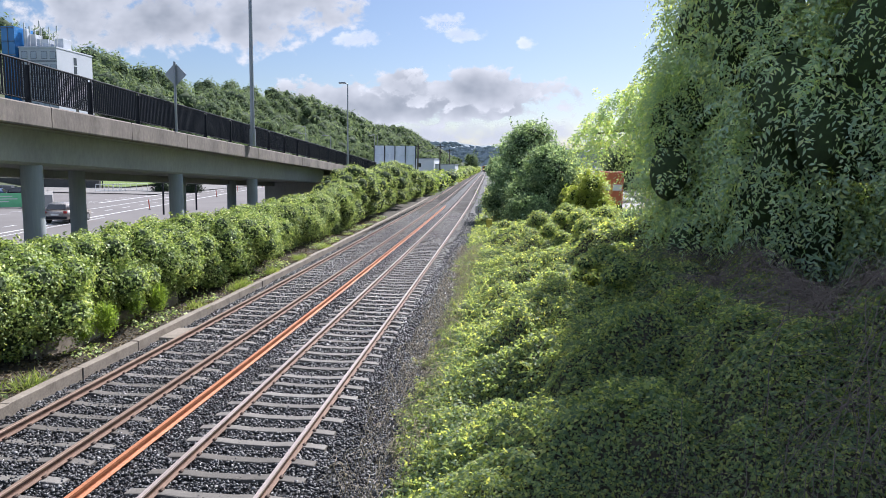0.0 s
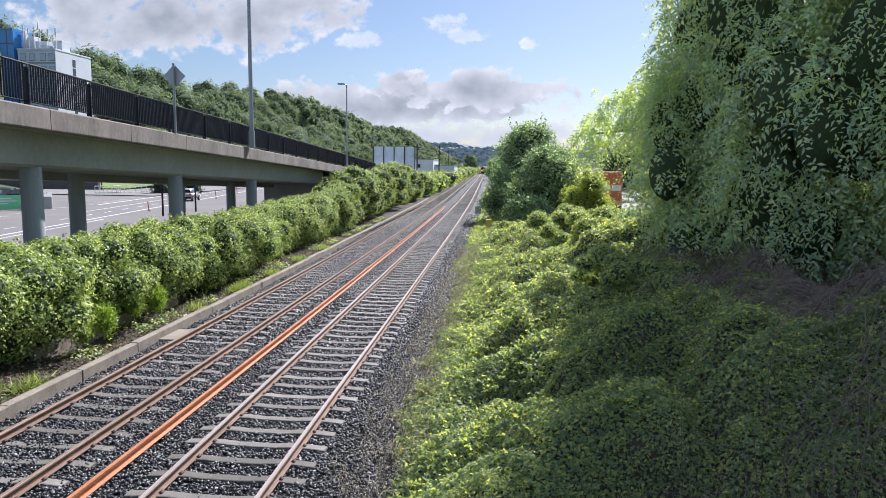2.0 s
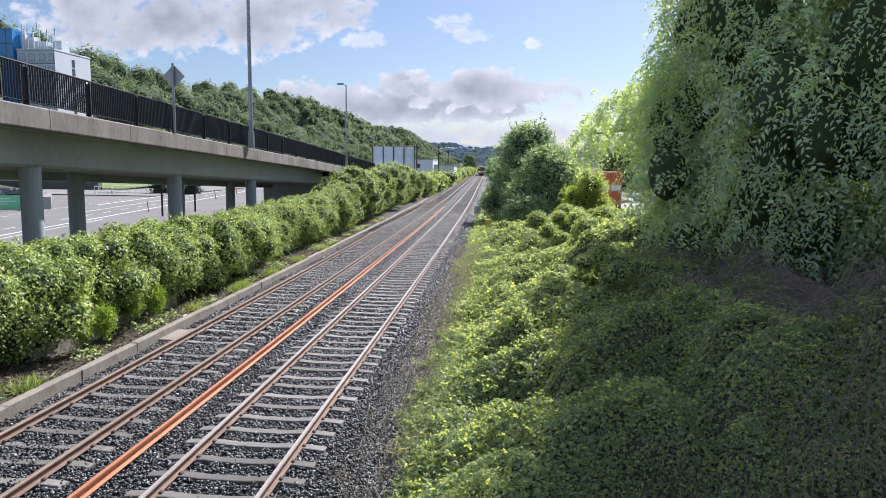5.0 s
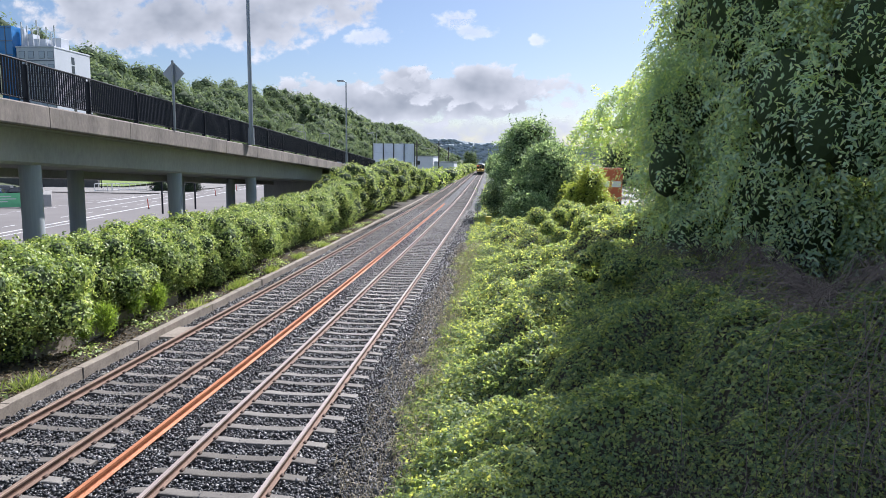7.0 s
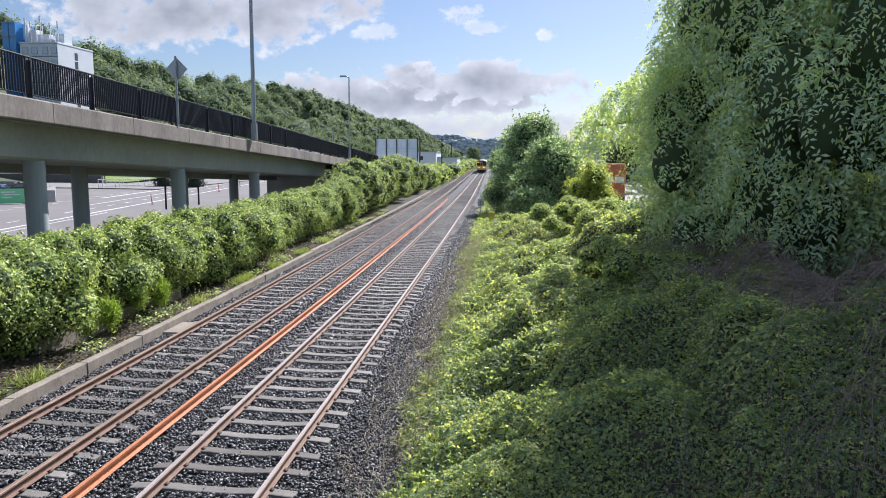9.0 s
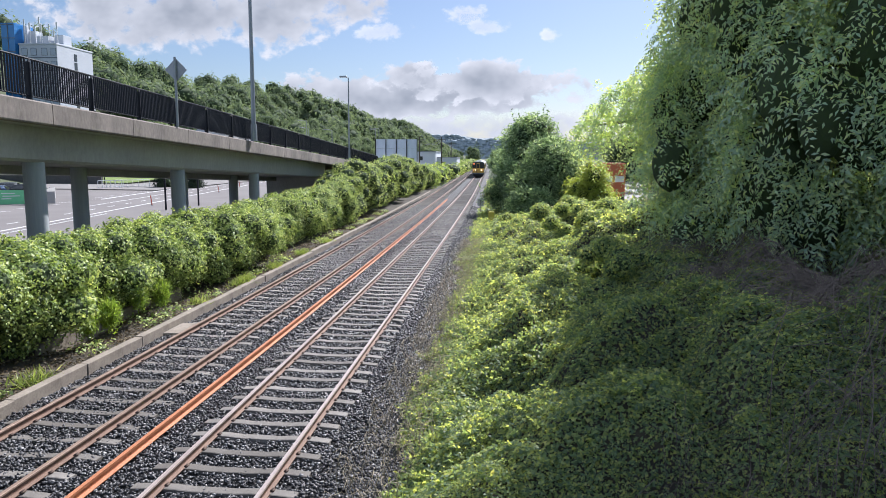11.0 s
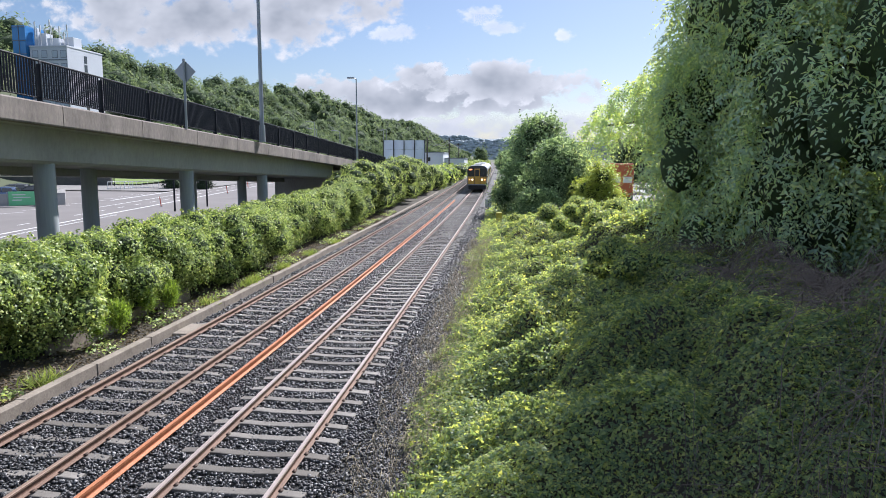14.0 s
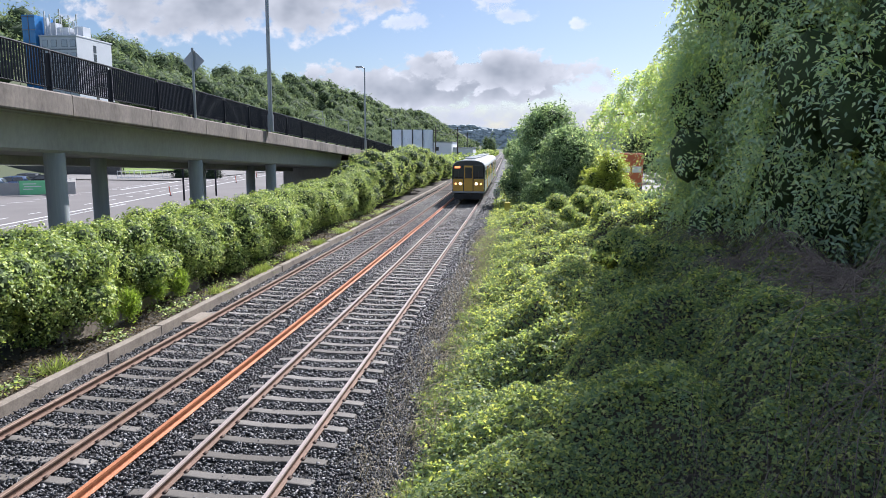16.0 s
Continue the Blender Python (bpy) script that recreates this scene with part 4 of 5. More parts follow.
# broken stump with bare brown twigs on the crest
stump = thing("tree_stump", "dark broken tree stump wrapped in bare brown twigs", "tree stump")
bm = bmesh.new()
for a, b, r0, r1 in (((4.75, 30, 0.4), (4.72, 30, 2.35), 0.75, 0.2), ((4.85, 30.1, 2.0), (4.93, 30.1, 2.8), 0.16, 0.11), ((4.4, 29.9, 1.2), (4.55, 29.95, 2.75), 0.05, 0.03)):
    tube(bm, a, b, r0, r1, 11)
for v in bm.verts:
    v.co += Vector((noise.noise(v.co * 3), noise.noise(v.co * 3 + Vector((5, 0, 0))), 0)) * 0.13
part("trunk", bm, M_bark, stump)
bm = bmesh.new()
for i in range(520):
    a, r = rng.uniform(0, 6.28), rng.uniform(0.5, 1.25)
    h = rng.uniform(0.3, 1.0)
    p = Vector((4.75 + r * math.cos(a), 30 + r * math.sin(a), 0.9 + rng.uniform(0, 0.5)))
    q = Vector((4.75 + r * (1 - h) * math.cos(a + 0.9), 30 + r * (1 - h) * math.sin(a + 0.9), 1.1 + 1.35 * h))
    tube(bm, p, q, 0.016, 0.008, 4)
part("bare_twigs", bm, M_dead, stump, "tangle of bare brown twigs")

# bright sprays hanging at the foot of the hedge
for x, y, z, r in ((-10.62, 17.0, 0.78, 0.30), (-10.75, 16.2, 0.72, 0.25), (-10.62, 19.8, 0.8, 0.28), (-10.7, 18.6, 0.95, 0.25)):
    n = 2600
    P = np.array([x, y, z]) + rng.normal(0, 1, (n, 3)) * np.array([0.5, 0.8, 1.0]) * r * 0.6
    up = np.tile(np.array([[0.3, -0.2, 1.0]]), (n, 1))
    tagged(part("conifer_spray", leaves("conifer_spray", P, rng.normal(0, 1, (n, 3)), 0.13, 0.022, up), M_spray), "bright lime-green feathery conifer spray below the hedge", "shrub", group="conifer sprays")
slab = bmesh.new()
box(slab, -9.68, 18.0, -0.02, -9.2, 19.2, 0.07, 0.02)
tagged(part("concrete_slab", slab, M_kerb), "flat weathered concrete slab lying beside the kerb", "slab")
bm = bmesh.new()
box(bm, -11.5, 15.2, 0.0, -11.32, 22.5, 0.5, 0.02)
tagged(part("retaining_wall", bm, M_kerb), "low grey concrete wall behind the hedge foot", "wall", kind="structure")
M_weed = leafy("weed blades", [(0.0, (0.12, 0.16, 0.04)), (0.7, (0.22, 0.27, 0.07)), (1, (0.36, 0.34, 0.16))], 0.45, 1.4)
WP, WU = [], []
for yy in (25.0, 25.7, 29.0, 13.4, 21.6, 33.2, 38.0):
    n = int(rng.uniform(150, 420))
    P = np.array([-10.25, yy, 0.12]) + rng.normal(0, 1, (n, 3)) * np.array([0.13, 0.28, 0.03])
    up = np.tile(np.array([[0.0, 0, 1.0]]), (n, 1)) + rng.normal(0, 0.3, (n, 3))
    WP.append(P)
    WU.append(up)
WP, WU = np.concatenate(WP), np.concatenate(WU)
tagged(part("kerb_weeds", leaves("kerb_weeds", WP, rng.normal(0, 1, WP.shape), 0.3, 0.022, WU), M_weed), "ragged green weeds growing beside the kerb", "weeds", kind="stuff")
n = 16000
X, Y = rng.uniform(-11.6, -9.98, n), rng.uniform(6, 60, n)
P = np.stack([X - tx(Y), Y, left_verge(X, Y) + 0.015 + 0.03 * rng.random(n)], -1)
M_litter = leafy("dry leaf litter", [(0.0, (0.06, 0.045, 0.03)), (0.6, (0.16, 0.12, 0.08)), (1, (0.34, 0.28, 0.2))], 0.1, 1.0, rough=0.8, spec=0.1)
tagged(part("leaf_litter", leaves("leaf_litter", P, np.tile(np.array([[0.0, 0, 1.0]]), (n, 1)), 0.085, 0.05), M_litter), "dry brown leaf litter along the kerb", "leaf litter", kind="stuff")
n = 6000
Y = rng.uniform(6, 60, n)
X = -10.05 - np.abs(rng.normal(0, 0.5, n))
keep = np.sin(Y * 1.7) + 0.8 * np.sin(Y * 0.63 + 2) > 0.15
X, Y = X[keep], Y[keep]
P = np.stack([X - tx(Y), Y, left_verge(X, Y) + 0.04 + 0.18 * rng.random(len(X))], -1)
tagged(part("ground_ivy", leaves("ground_ivy", P, np.tile(np.array([[0.2, 0, 1.0]]), (len(P), 1)), 0.09, 0.07), M_hedge), "trailing ivy spilling from the hedge foot", "ivy", kind="stuff")

# ---- lamp posts and signs ----
def lamp_post(label, x, y, z0, z1, r, arm=0.0, group="lamp posts"):
    ob = thing("lamp_post", label, "lamp post", group=group)
    bm = bmesh.new()
    tube(bm, (x, y, z0), (x, y, z0 + 0.9), r * 1.5, r * 1.4, 12)
    tube(bm, (x, y, z0 + 0.9), (x, y, z1), r, r * 0.65, 12)
    part("pole", bm, M_galv, ob)
    if arm:
        bm = bmesh.new()
        tube(bm, (x, y, z1 - 0.05), (x - arm, y, z1 + 0.1), r * 0.6, r * 0.5, 8)
        part("arm", bm, M_galv, ob)
        bm = bmesh.new()
        box(bm, x - arm - 0.55, y - 0.13, z1 + 0.02, x - arm + 0.1, y + 0.13, z1 + 0.16, 0.04)
        part("lantern", bm, M_galv, ob)
    return ob


lamp_post("tall tapered grey steel lamp post on the viaduct edge", -13.47, 35.6, deck_z(35.6), 17.0, 0.115)
lamp_post("slim grey lamp post with one lantern on the ramp", -14.05, 60.2, deck_z(60.2), 11.9, 0.075, 0.25)
for x, y, z, a in ((-38.7, 130, 11.7, 1.2), (-29.0, 150, 10.8, 0.8), (-28.5, 110, 9.2, 0.9), (-36.0, 122, 10.0, 1.1), (-33, 175, 12, 1.0)):
    lamp_post("distant grey street lamp post", x, y, 0.2, z, 0.09, a, "distant street lamps")

sign = thing("warning_sign", "grey back of a diamond road sign on a post", "road sign")
bm = bmesh.new()
tube(bm, (-13.42, 27.0, deck_z(27)), (-13.42, 27.0, 9.0), 0.05, n=10)
part("post", bm, M_galv, sign)
bm = bmesh.new()
box(bm, -0.33, 0.0, -0.33, 0.33, 0.02, 0.33, 0.006, Matrix.Translation((-13.42, 27.06, 8.5)) @ Matrix.Rotation(radians(45), 4, "Y"))
part("plate", bm, plain("sign back", (0.30, 0.33, 0.36), 0.6, 0.1), sign)

# billboard seen from behind
bill = thing("billboard", "white panelled billboard on steel posts behind the hedge", "billboard")
M_panel = plain("pale blue-white panel", (0.62, 0.68, 0.76), 0.5)
for i in range(4):
    x = -21.25 + i * 1.7
    for j in range(2):
        bm = bmesh.new()
        box(bm, x + 0.02, 110, 4.75 + j * 1.5 + 0.02, x + 1.68, 110.08, 6.25 + j * 1.5, 0.01)
        part("panel", bm, M_panel, bill)
for i in range(5):
    bm = bmesh.new()
    box(bm, -21.28 + i * 1.7 - 0.06, 109.82, 0.1, -21.28 + i * 1.7 + 0.06, 109.98, 7.85)
    part("post", bm, M_black, bill)

# low white works building, telegraph poles
shed = thing("white_building", "low white flat-roofed building beyond the hedge", "building")
M_wall = grainy("white render", (0.55, 0.57, 0.6), (0.72, 0.74, 0.76), 0.8, 0, 0.4, 8, 0.05)
M_glass = material("dark window glass", 0.08, 0, 0.8)[0]
M_glass.node_tree.nodes["Principled BSDF"].inputs["Base Color"].default_value = (0.02, 0.025, 0.03, 1)
for x0, x1, y0, y1, h in ((-21.5, -16.5, 158, 172, 6.0), (-16.5, -11.8, 161, 172, 4.7)):
    bm = bmesh.new()
    box(bm, x0, y0, -0.1, x1, y1, h, 0.03)
    part("wall", bm, M_wall, shed)
    bm = bmesh.new()
    box(bm, x0 - 0.15, y0 - 0.15, h, x1 + 0.15, y1 + 0.15, h + 0.18, 0.02)
    part("roof", bm, M_galv, shed)
    bm = bmesh.new()
    box(bm, x0 + 1.2, y0 - 0.03, h - 1.9, x0 + 2.0, y0 + 0.02, h - 1.0)
    part("window", bm, M_glass, shed)
M_timber = grainy("dark pole timber", (0.04, 0.033, 0.028), (0.10, 0.085, 0.07), 0.9, 0, 1, 20, 0.4)
for x, y, z in ((-13.4, 140, 9.0), (-14.3, 111.5, 8.2), (-15.5, 190, 9.0)):
    ob = thing("telegraph_pole", "dark timber telegraph pole with crossarm", "telegraph pole", group="telegraph poles")
    bm = bmesh.new()
    tube(bm, (x, y, 0), (x, y, z), 0.15, 0.11, 9)
    part("pole", bm, M_timber, ob)
    bm = bmesh.new()
    box(bm, x - 0.7, y - 0.05, z - 0.55, x + 0.7, y + 0.05, z - 0.43)
    part("crossarm", bm, M_timber, ob)
wire = bpy.data.curves.new("cable", "CURVE")
wire.dimensions, wire.bevel_depth = "3D", 0.03
for o in (-0.6, 0.6):
    for (xa, ya, za), (xb, yb, zb) in (((-14.3, 111.5, 7.7), (-13.4, 140, 8.5)), ((-13.4, 140, 8.5), (-15.5, 190, 8.5))):
        sp = wire.splines.new("POLY")
        sp.points.add(10)
        for i in range(11):
            s = i / 10
            sp.points[i].co = (xa + (xb - xa) * s + o, ya + (yb - ya) * s, za + (zb - za) * s - 4 * 0.9 * s * (1 - s), 1)
cable = new("overhead_cables", wire)
wire.materials.append(M_black)
tagged(cable, "sagging overhead cables between timber poles", "cable", kind="stuff")

# ---- office block with roof aerials, against the hill ----
office = thing("office_block", "grey flat-roofed office block with blue glass tower and aerials", "building")
M_off = grainy("pale grey cladding", (0.44, 0.47, 0.52), (0.56, 0.59, 0.64), 0.7, 0, 0.25, 6, 0.05)
M_blue = material("blue curtain glass", 0.12, 0.0, 0.8)[0]
M_blue.node_tree.nodes["Principled BSDF"].inputs["Base Color"].default_value = (0.05, 0.20, 0.48, 1)
OX0, OX1, OY0, OY1, OT = -111.5, -102.4, 150.0, 163.5, 29.6
bm = bmesh.new()
box(bm, OX0, OY0, 2, OX1, OY1, OT, 0.05)
part("wall", bm, M_off, office)
bm = bmesh.new()
box(bm, OX0 - 0.1, OY0 - 0.1, OT, OX1 + 0.1, OY1 + 0.1, OT + 0.35, 0.03)
part("roof_parapet", bm, M_off, office)
M_frame = plain("dark window frame", (0.16, 0.18, 0.22), 0.5)
for row in range(7):
    for k, x in enumerate((-110.8, -108.6, -106.0, -103.9)):
        z = OT - 2.3 - row * 2.9
        win = part("window", box(bmesh.new(), x - 0.1, OY0 - 0.06, z - 0.1, x + 1.35, OY0 + 0.05, z + 1.55, 0.02), M_frame, office)
        part("pane", box(bmesh.new(), x, OY0 - 0.09, z, x + 1.25, OY0 - 0.05, z + 1.45), plain("window blind", (0.45, 0.5, 0.58), 0.25) if k == 0 and row == 0 else bpy.data.materials["window blind"], win)
    band = bmesh.new()
    box(band, OX0 + 0.05, OY0 - 0.04, OT - 3.0 - row * 2.9, OX1 - 0.05, OY0 - 0.01, OT - 2.75 - row * 2.9)
    part("string_course", band, M_frame, office)
    part("stair_window", box(bmesh.new(), OX1 - 0.02, OY0 + 6.2, OT - 2.9 - row * 2.0, OX1 + 0.05, OY0 + 7.3, OT - 1.2 - row * 2.0, 0.01), M_glass, office)
tower = part("glass_tower", box(bmesh.new(), -115.2, 149.5, 2, -112.0, 156, 34.4, 0.04), M_blue, office, "blue glass stair tower")
for i in range(11):
    part("mullion", box(bmesh.new(), -115.3, 149.4, 4 + i * 3.0, -111.9, 149.52, 4.12 + i * 3.0), M_frame, tower)
part("mullion", box(bmesh.new(), -113.65, 149.4, 2, -113.5, 149.53, 34.4), M_frame, tower)
for x, y, w, d, h in ((-110.2, 153, 1.6, 2.5, 3.6), (-107.4, 152.5, 2.8, 2.2, 2.4), (-104.4, 154, 2.2, 3.0, 2.8), (-111.2, 152, 0.9, 1, 4.6)):
    part("roof_plant", box(bmesh.new(), x - w / 2, y, OT + 0.3, x + w / 2, y + d, OT + h, 0.04), M_off, office, "pale grey roof plant room")
for x, h in ((-110.9, 6.0), (-109.6, 5.2), (-107.2, 6.4), (-106.8, 5.0), (-104.9, 4.9), (-103.0, 5.2), (-108.3, 4.4), (-103.8, 3.6)):
    bm = bmesh.new()
    tube(bm, (x, 151.5, OT + 0.3), (x, 151.5, OT + h), 0.07, n=6)
    box(bm, x - 0.16, 151.3, OT + h - 1.6, x + 0.16, 151.45, OT + h - 0.1, 0.02)
    part("aerial", bm, M_white, office)

# ---- road markings and street things beyond the hedge ----
def strip(bm, pts, w, z=0.206):
    for (xa, ya), (xb, yb) in zip(pts, pts[1:]):
        d = Vector((xb - xa, yb - ya)).normalized() * w / 2
        bm.faces.new([bm.verts.new(p) for p in ((xa + d.y, ya - d.x, z), (xb + d.y, yb - d.x, z), (xb - d.y, yb + d.x, z), (xa - d.y, ya + d.x, z))])
    return bm


lx = lambda y, off=0.0: -31.9 - 0.15 * (y - 40) + off
bm = strip(bmesh.new(), [(lx(-10), -10), (lx(120), 120), (lx(280), 280)], 0.22)
strip(bm, [(lx(60, -4.2), 60), (lx(130, -4.2), 130)], 0.16)
strip(bm, [(lx(70, -7.4), 70), (lx(160, -7.4), 160)], 0.3)
for i in range(40):
    y = 20 + i * 4.0
    strip(bm, [(lx(y, -2.1), y), (lx(y + 1.6, -2.1), y + 1.6)], 0.13)
    if i < 26:
        strip(bm, [(lx(y, -8.0 - 0.02 * y), y), (lx(y + 2.2, -8.0), y + 2.2)], 0.13)
tagged(part("road_markings", bm, M_white), "worn white painted lines on the asphalt road", "road marking", kind="structure")
bm = bmesh.new()
for i in range(90):
    y = 26 + i * 0.3
    box(bm, lx(y, 1.05) - 0.06, y, 0.2, lx(y, 1.05) + 0.06, y + 0.2, 0.235)
tagged(part("road_studs", bm, M_white), "row of small white blocks along the road edge", "road marking", kind="stuff")

lawn = part("lawn", grid_mesh("lawn", [-170, -120, -60.5], [104, 130, 170], lambda X, Y: 0.5 + 0 * X + (Y - 104) * 0.022), M_grass)
tagged(lawn, "mown bright green grass slope across the road", "lawn", kind="structure")
wallb = part("garden_wall", box(bmesh.new(), -140, 102.5, -0.1, -64, 103.1, 1.6, 0.03), grainy("dark stone wall", (0.05, 0.05, 0.05), (0.12, 0.115, 0.11), 0.9, 0, 0.8, 6, 0.4))
tagged(wallb, "long dark stone boundary wall across the road", "wall", kind="structure")
kerb2 = part("pavement", grid_mesh("pavement", [-72, -59, -47], [88, 104, 160], lambda X, Y: 0.32 + 0 * X), grainy("pale pavement", (0.17, 0.16, 0.15), (0.25, 0.235, 0.22), 0.9, 0, 0.4, 10, 0.1))
tagged(kerb2, "pale concrete pavement across the road", "pavement", kind="structure")


def barrier(x, y, w, turn):
    ob = thing("pedestrian_barrier", "white tubular steel pedestrian barrier", "barrier", Matrix.Translation((x, y, 0.32)) @ Matrix.Rotation(turn, 4, "Z"), "pedestrian barriers")
    for h in (1.05, 0.15):
        part("rail", tube(bmesh.new(), (0, 0, h), (w, 0, h), 0.05, n=8), M_white, ob)
    for i in range(7):
        part("upright", tube(bmesh.new(), (w * i / 6, 0, 0), (w * i / 6, 0, 1.05), 0.04, n=6), M_white, ob)


barrier(-56.9, 90.3, 3.3, 0.75)
barrier(-55.6, 92.5, 4.6, 0.75)
M_red = plain("orange-red plastic", (0.55, 0.09, 0.05), 0.5)
for x, y in ((-34.1, 62.7), (-37.6, 86.2), (-40.7, 101.0), (-44.5, 122)):
    ob = thing("delineator_post", "thin orange-red plastic road delineator post", "traffic post", group="delineators")
    part("post", tube(bmesh.new(), (x, y, 0.2), (x - 0.12, y, 1.15), 0.05, 0.045, 8), M_red, ob)
    part("base", tube(bmesh.new(), (x, y, 0.2), (x, y, 0.26), 0.14, 0.1, 10), M_black, ob)
for x, y, h in ((-29.9, 57.3, 3.9), (-29.7, 63.3, 3.7), (-70, 96, 3.5), (-62.5, 101, 3.2)):
    ob = thing("street_post", "slim dark steel street post", "post", group="street posts")
    part("pole", tube(bmesh.new(), (x, y, 0.15), (x, y, h), 0.085, 0.075, 9), M_black, ob)
for x, y, h in ((-50.0, 95.5, 2.9), (-45.6, 96.5, 2.8)):
    C = [(x + 0.12 * rng.normal(), y + 0.12 * rng.normal(), 0.55 + h * u) for u in np.linspace(0.0, 0.8, 6)]
    heap("conifer_shrub", "small dark conical conifer on the pavement edge", "shrub", C, [1.25 * (1 - 0.75 * i / 6) for i in range(6)], 6500, 0.16, 0.06, M_con, [((x, y, 0.2), (x, y, h), 0.08, 0.04)], group="conifers")

# hoarding with a green banner before the parked cars
M_mesh = plain("grey mesh", (0.36, 0.36, 0.35), 0.8)
hoard = thing("hoarding", "grey mesh hoarding with a green banner", "fence", Matrix.Translation((-51.3, 56.4, 0.2)) @ Matrix.Rotation(radians(37), 4, "Z"))
for i in range(4):
    part("mesh_panel", box(bmesh.new(), i * 2.4 + 0.02, -0.02, 0.08, i * 2.4 + 2.38, 0.02, 1.25), M_mesh, hoard)
    part("post", tube(bmesh.new(), (i * 2.4, 0, 0), (i * 2.4, 0, 1.4), 0.03, n=6), M_galv, hoard)
ban = part("banner", box(bmesh.new(), 4.9, -0.06, 0.12, 7.1, -0.03, 1.45, 0.01), plain("green banner", (0.20, 0.62, 0.30), 0.5), hoard, "bright green printed banner")
for i, (a, b, h) in enumerate(((5.2, 6.3, 1.1), (5.3, 6.7, 0.85), (5.2, 6.0, 0.6))):
    part("print_bar", box(bmesh.new(), a, -0.066, h, b, -0.061, h + 0.09), M_white, ban)

hoard2 = thing("hoarding", "grey mesh hoarding turning away along the car park", "fence", Matrix.Translation((-45.2, 61.0, 0.2)) @ Matrix.Rotation(radians(113), 4, "Z"))
for i in range(4):
    part("mesh_panel", box(bmesh.new(), i * 2.4 + 0.02, -0.02, 0.08, i * 2.4 + 2.38, 0.02, 1.25), bpy.data.materials["grey mesh"], hoard2)
    part("post", tube(bmesh.new(), (i * 2.4, 0, 0), (i * 2.4, 0, 1.4), 0.03, n=6), M_galv, hoard2)

# ---- vehicles ----
M_tyre = plain("tyre rubber", (0.02, 0.02, 0.021), 0.85)
M_rim = plain("alloy rim", (0.4, 0.41, 0.42), 0.35, 0.8)
M_lamp = plain("red tail lamp", (0.4, 0.02, 0.02), 0.25)
M_wind = material("car window glass", 0.06, 0, 0.9)[0]
M_wind.node_tree.nodes["Principled BSDF"].inputs["Base Color"].default_value = (0.015, 0.018, 0.022, 1)


def prism(profile, half_low, half_high, z_low, z_high, bevel=0.05):
    """A body drawn from the side (y, z), narrowing towards its top."""
    bm = bmesh.new()
    w = lambda z: half_low + (half_high - half_low) * min(1, max(0, (z - z_low) / (z_high - z_low)))
    a = [bm.verts.new((-w(z), y, z)) for y, z in profile]
    b = [bm.verts.new((w(z), y, z)) for y, z in profile]
    bm.faces.new(a)
    bm.faces.new(b[::-1])
    for i in range(len(profile)):
        j = (i + 1) % len(profile)
        bm.faces.new((a[j], a[i], b[i], b[j]))
    bmesh.ops.recalc_face_normals(bm, faces=bm.faces[:])
    bmesh.ops.bevel(bm, geom=bm.edges[:], offset=bevel, segments=2, affect="EDGES", clamp_overlap=True)
    return bm


def car(label, paint, m, name="parked_car", group=""):
    """A hatchback that faces +y."""
    ob = thing(name, label, "car", m, group)
    part("body", prism([(-2.05, 0.3), (2.0, 0.28), (2.1, 0.55), (2.02, 0.78), (1.0, 0.98), (-1.95, 1.0), (-2.12, 0.7)], 0.86, 0.9, 0.3, 0.9, 0.07), paint, ob, smooth=True)
    part("cabin", prism([(-1.95, 0.97), (1.05, 0.95), (0.25, 1.46), (-0.6, 1.54), (-1.6, 1.47)], 0.86, 0.64, 0.95, 1.52, 0.06), paint, ob, smooth=True)
    part("rear_window", prism([(-1.93, 1.06), (-1.70, 1.42), (-1.60, 1.42), (-1.80, 1.06)], 0.7, 0.58, 1.0, 1.5, 0.01), M_wind, ob)
    part("windscreen", prism([(0.98, 1.02), (0.38, 1.42), (0.28, 1.42), (0.88, 1.02)], 0.76, 0.62, 1.0, 1.5, 0.01), M_wind, ob)
    for s in (-1, 1):
        for y0, y1, y2, y3 in ((-1.5, -0.5, -0.5, -1.35), (-0.42, 0.72, 0.22, -0.42)):
            bm = bmesh.new()
            vs = [bm.verts.new((s * (0.875 - 0.2 * (z - 0.95) / 0.55 * 1.02 + e), y, z)) for e in (0.0, -0.03) for y, z in ((y0, 1.03), (y1, 1.03), (y2, 1.40), (y3, 1.40))]
            for f in ((0, 1, 2, 3), (7, 6, 5, 4), (0, 4, 5, 1), (1, 5, 6, 2), (2, 6, 7, 3), (3, 7, 4, 0)):
                bm.faces.new([vs[i] for i in f])
            part("side_window", bm, M_wind, ob)
        part("tail_lamp", box(bmesh.new(), s * 0.72 - 0.12, -2.13, 0.78, s * 0.72 + 0.12, -2.02, 0.96, 0.02), M_lamp, ob)
        part("mirror", box(bmesh.new(), s * 0.97 - 0.08, 0.62, 0.98, s * 0.97 + 0.08, 0.76, 1.1, 0.02), paint, ob)
        for y in (-1.3, 1.32):
            wh = part("wheel", tube(bmesh.new(), (s * 0.72, y, 0.32), (s * 0.9, y, 0.32), 0.32, n=20), M_tyre, ob)
            part("rim", tube(bmesh.new(), (s * 0.85, y, 0.32), (s * 0.915, y, 0.32), 0.21, n=14), M_rim, wh)
    part("number_plate", box(bmesh.new(), -0.26, -2.15, 0.62, 0.26, -2.09, 0.73), M_white, ob)
    part("bumper", box(bmesh.new(), -0.84, -2.16, 0.36, 0.84, -2.0, 0.56, 0.04), M_black, ob)
    return ob


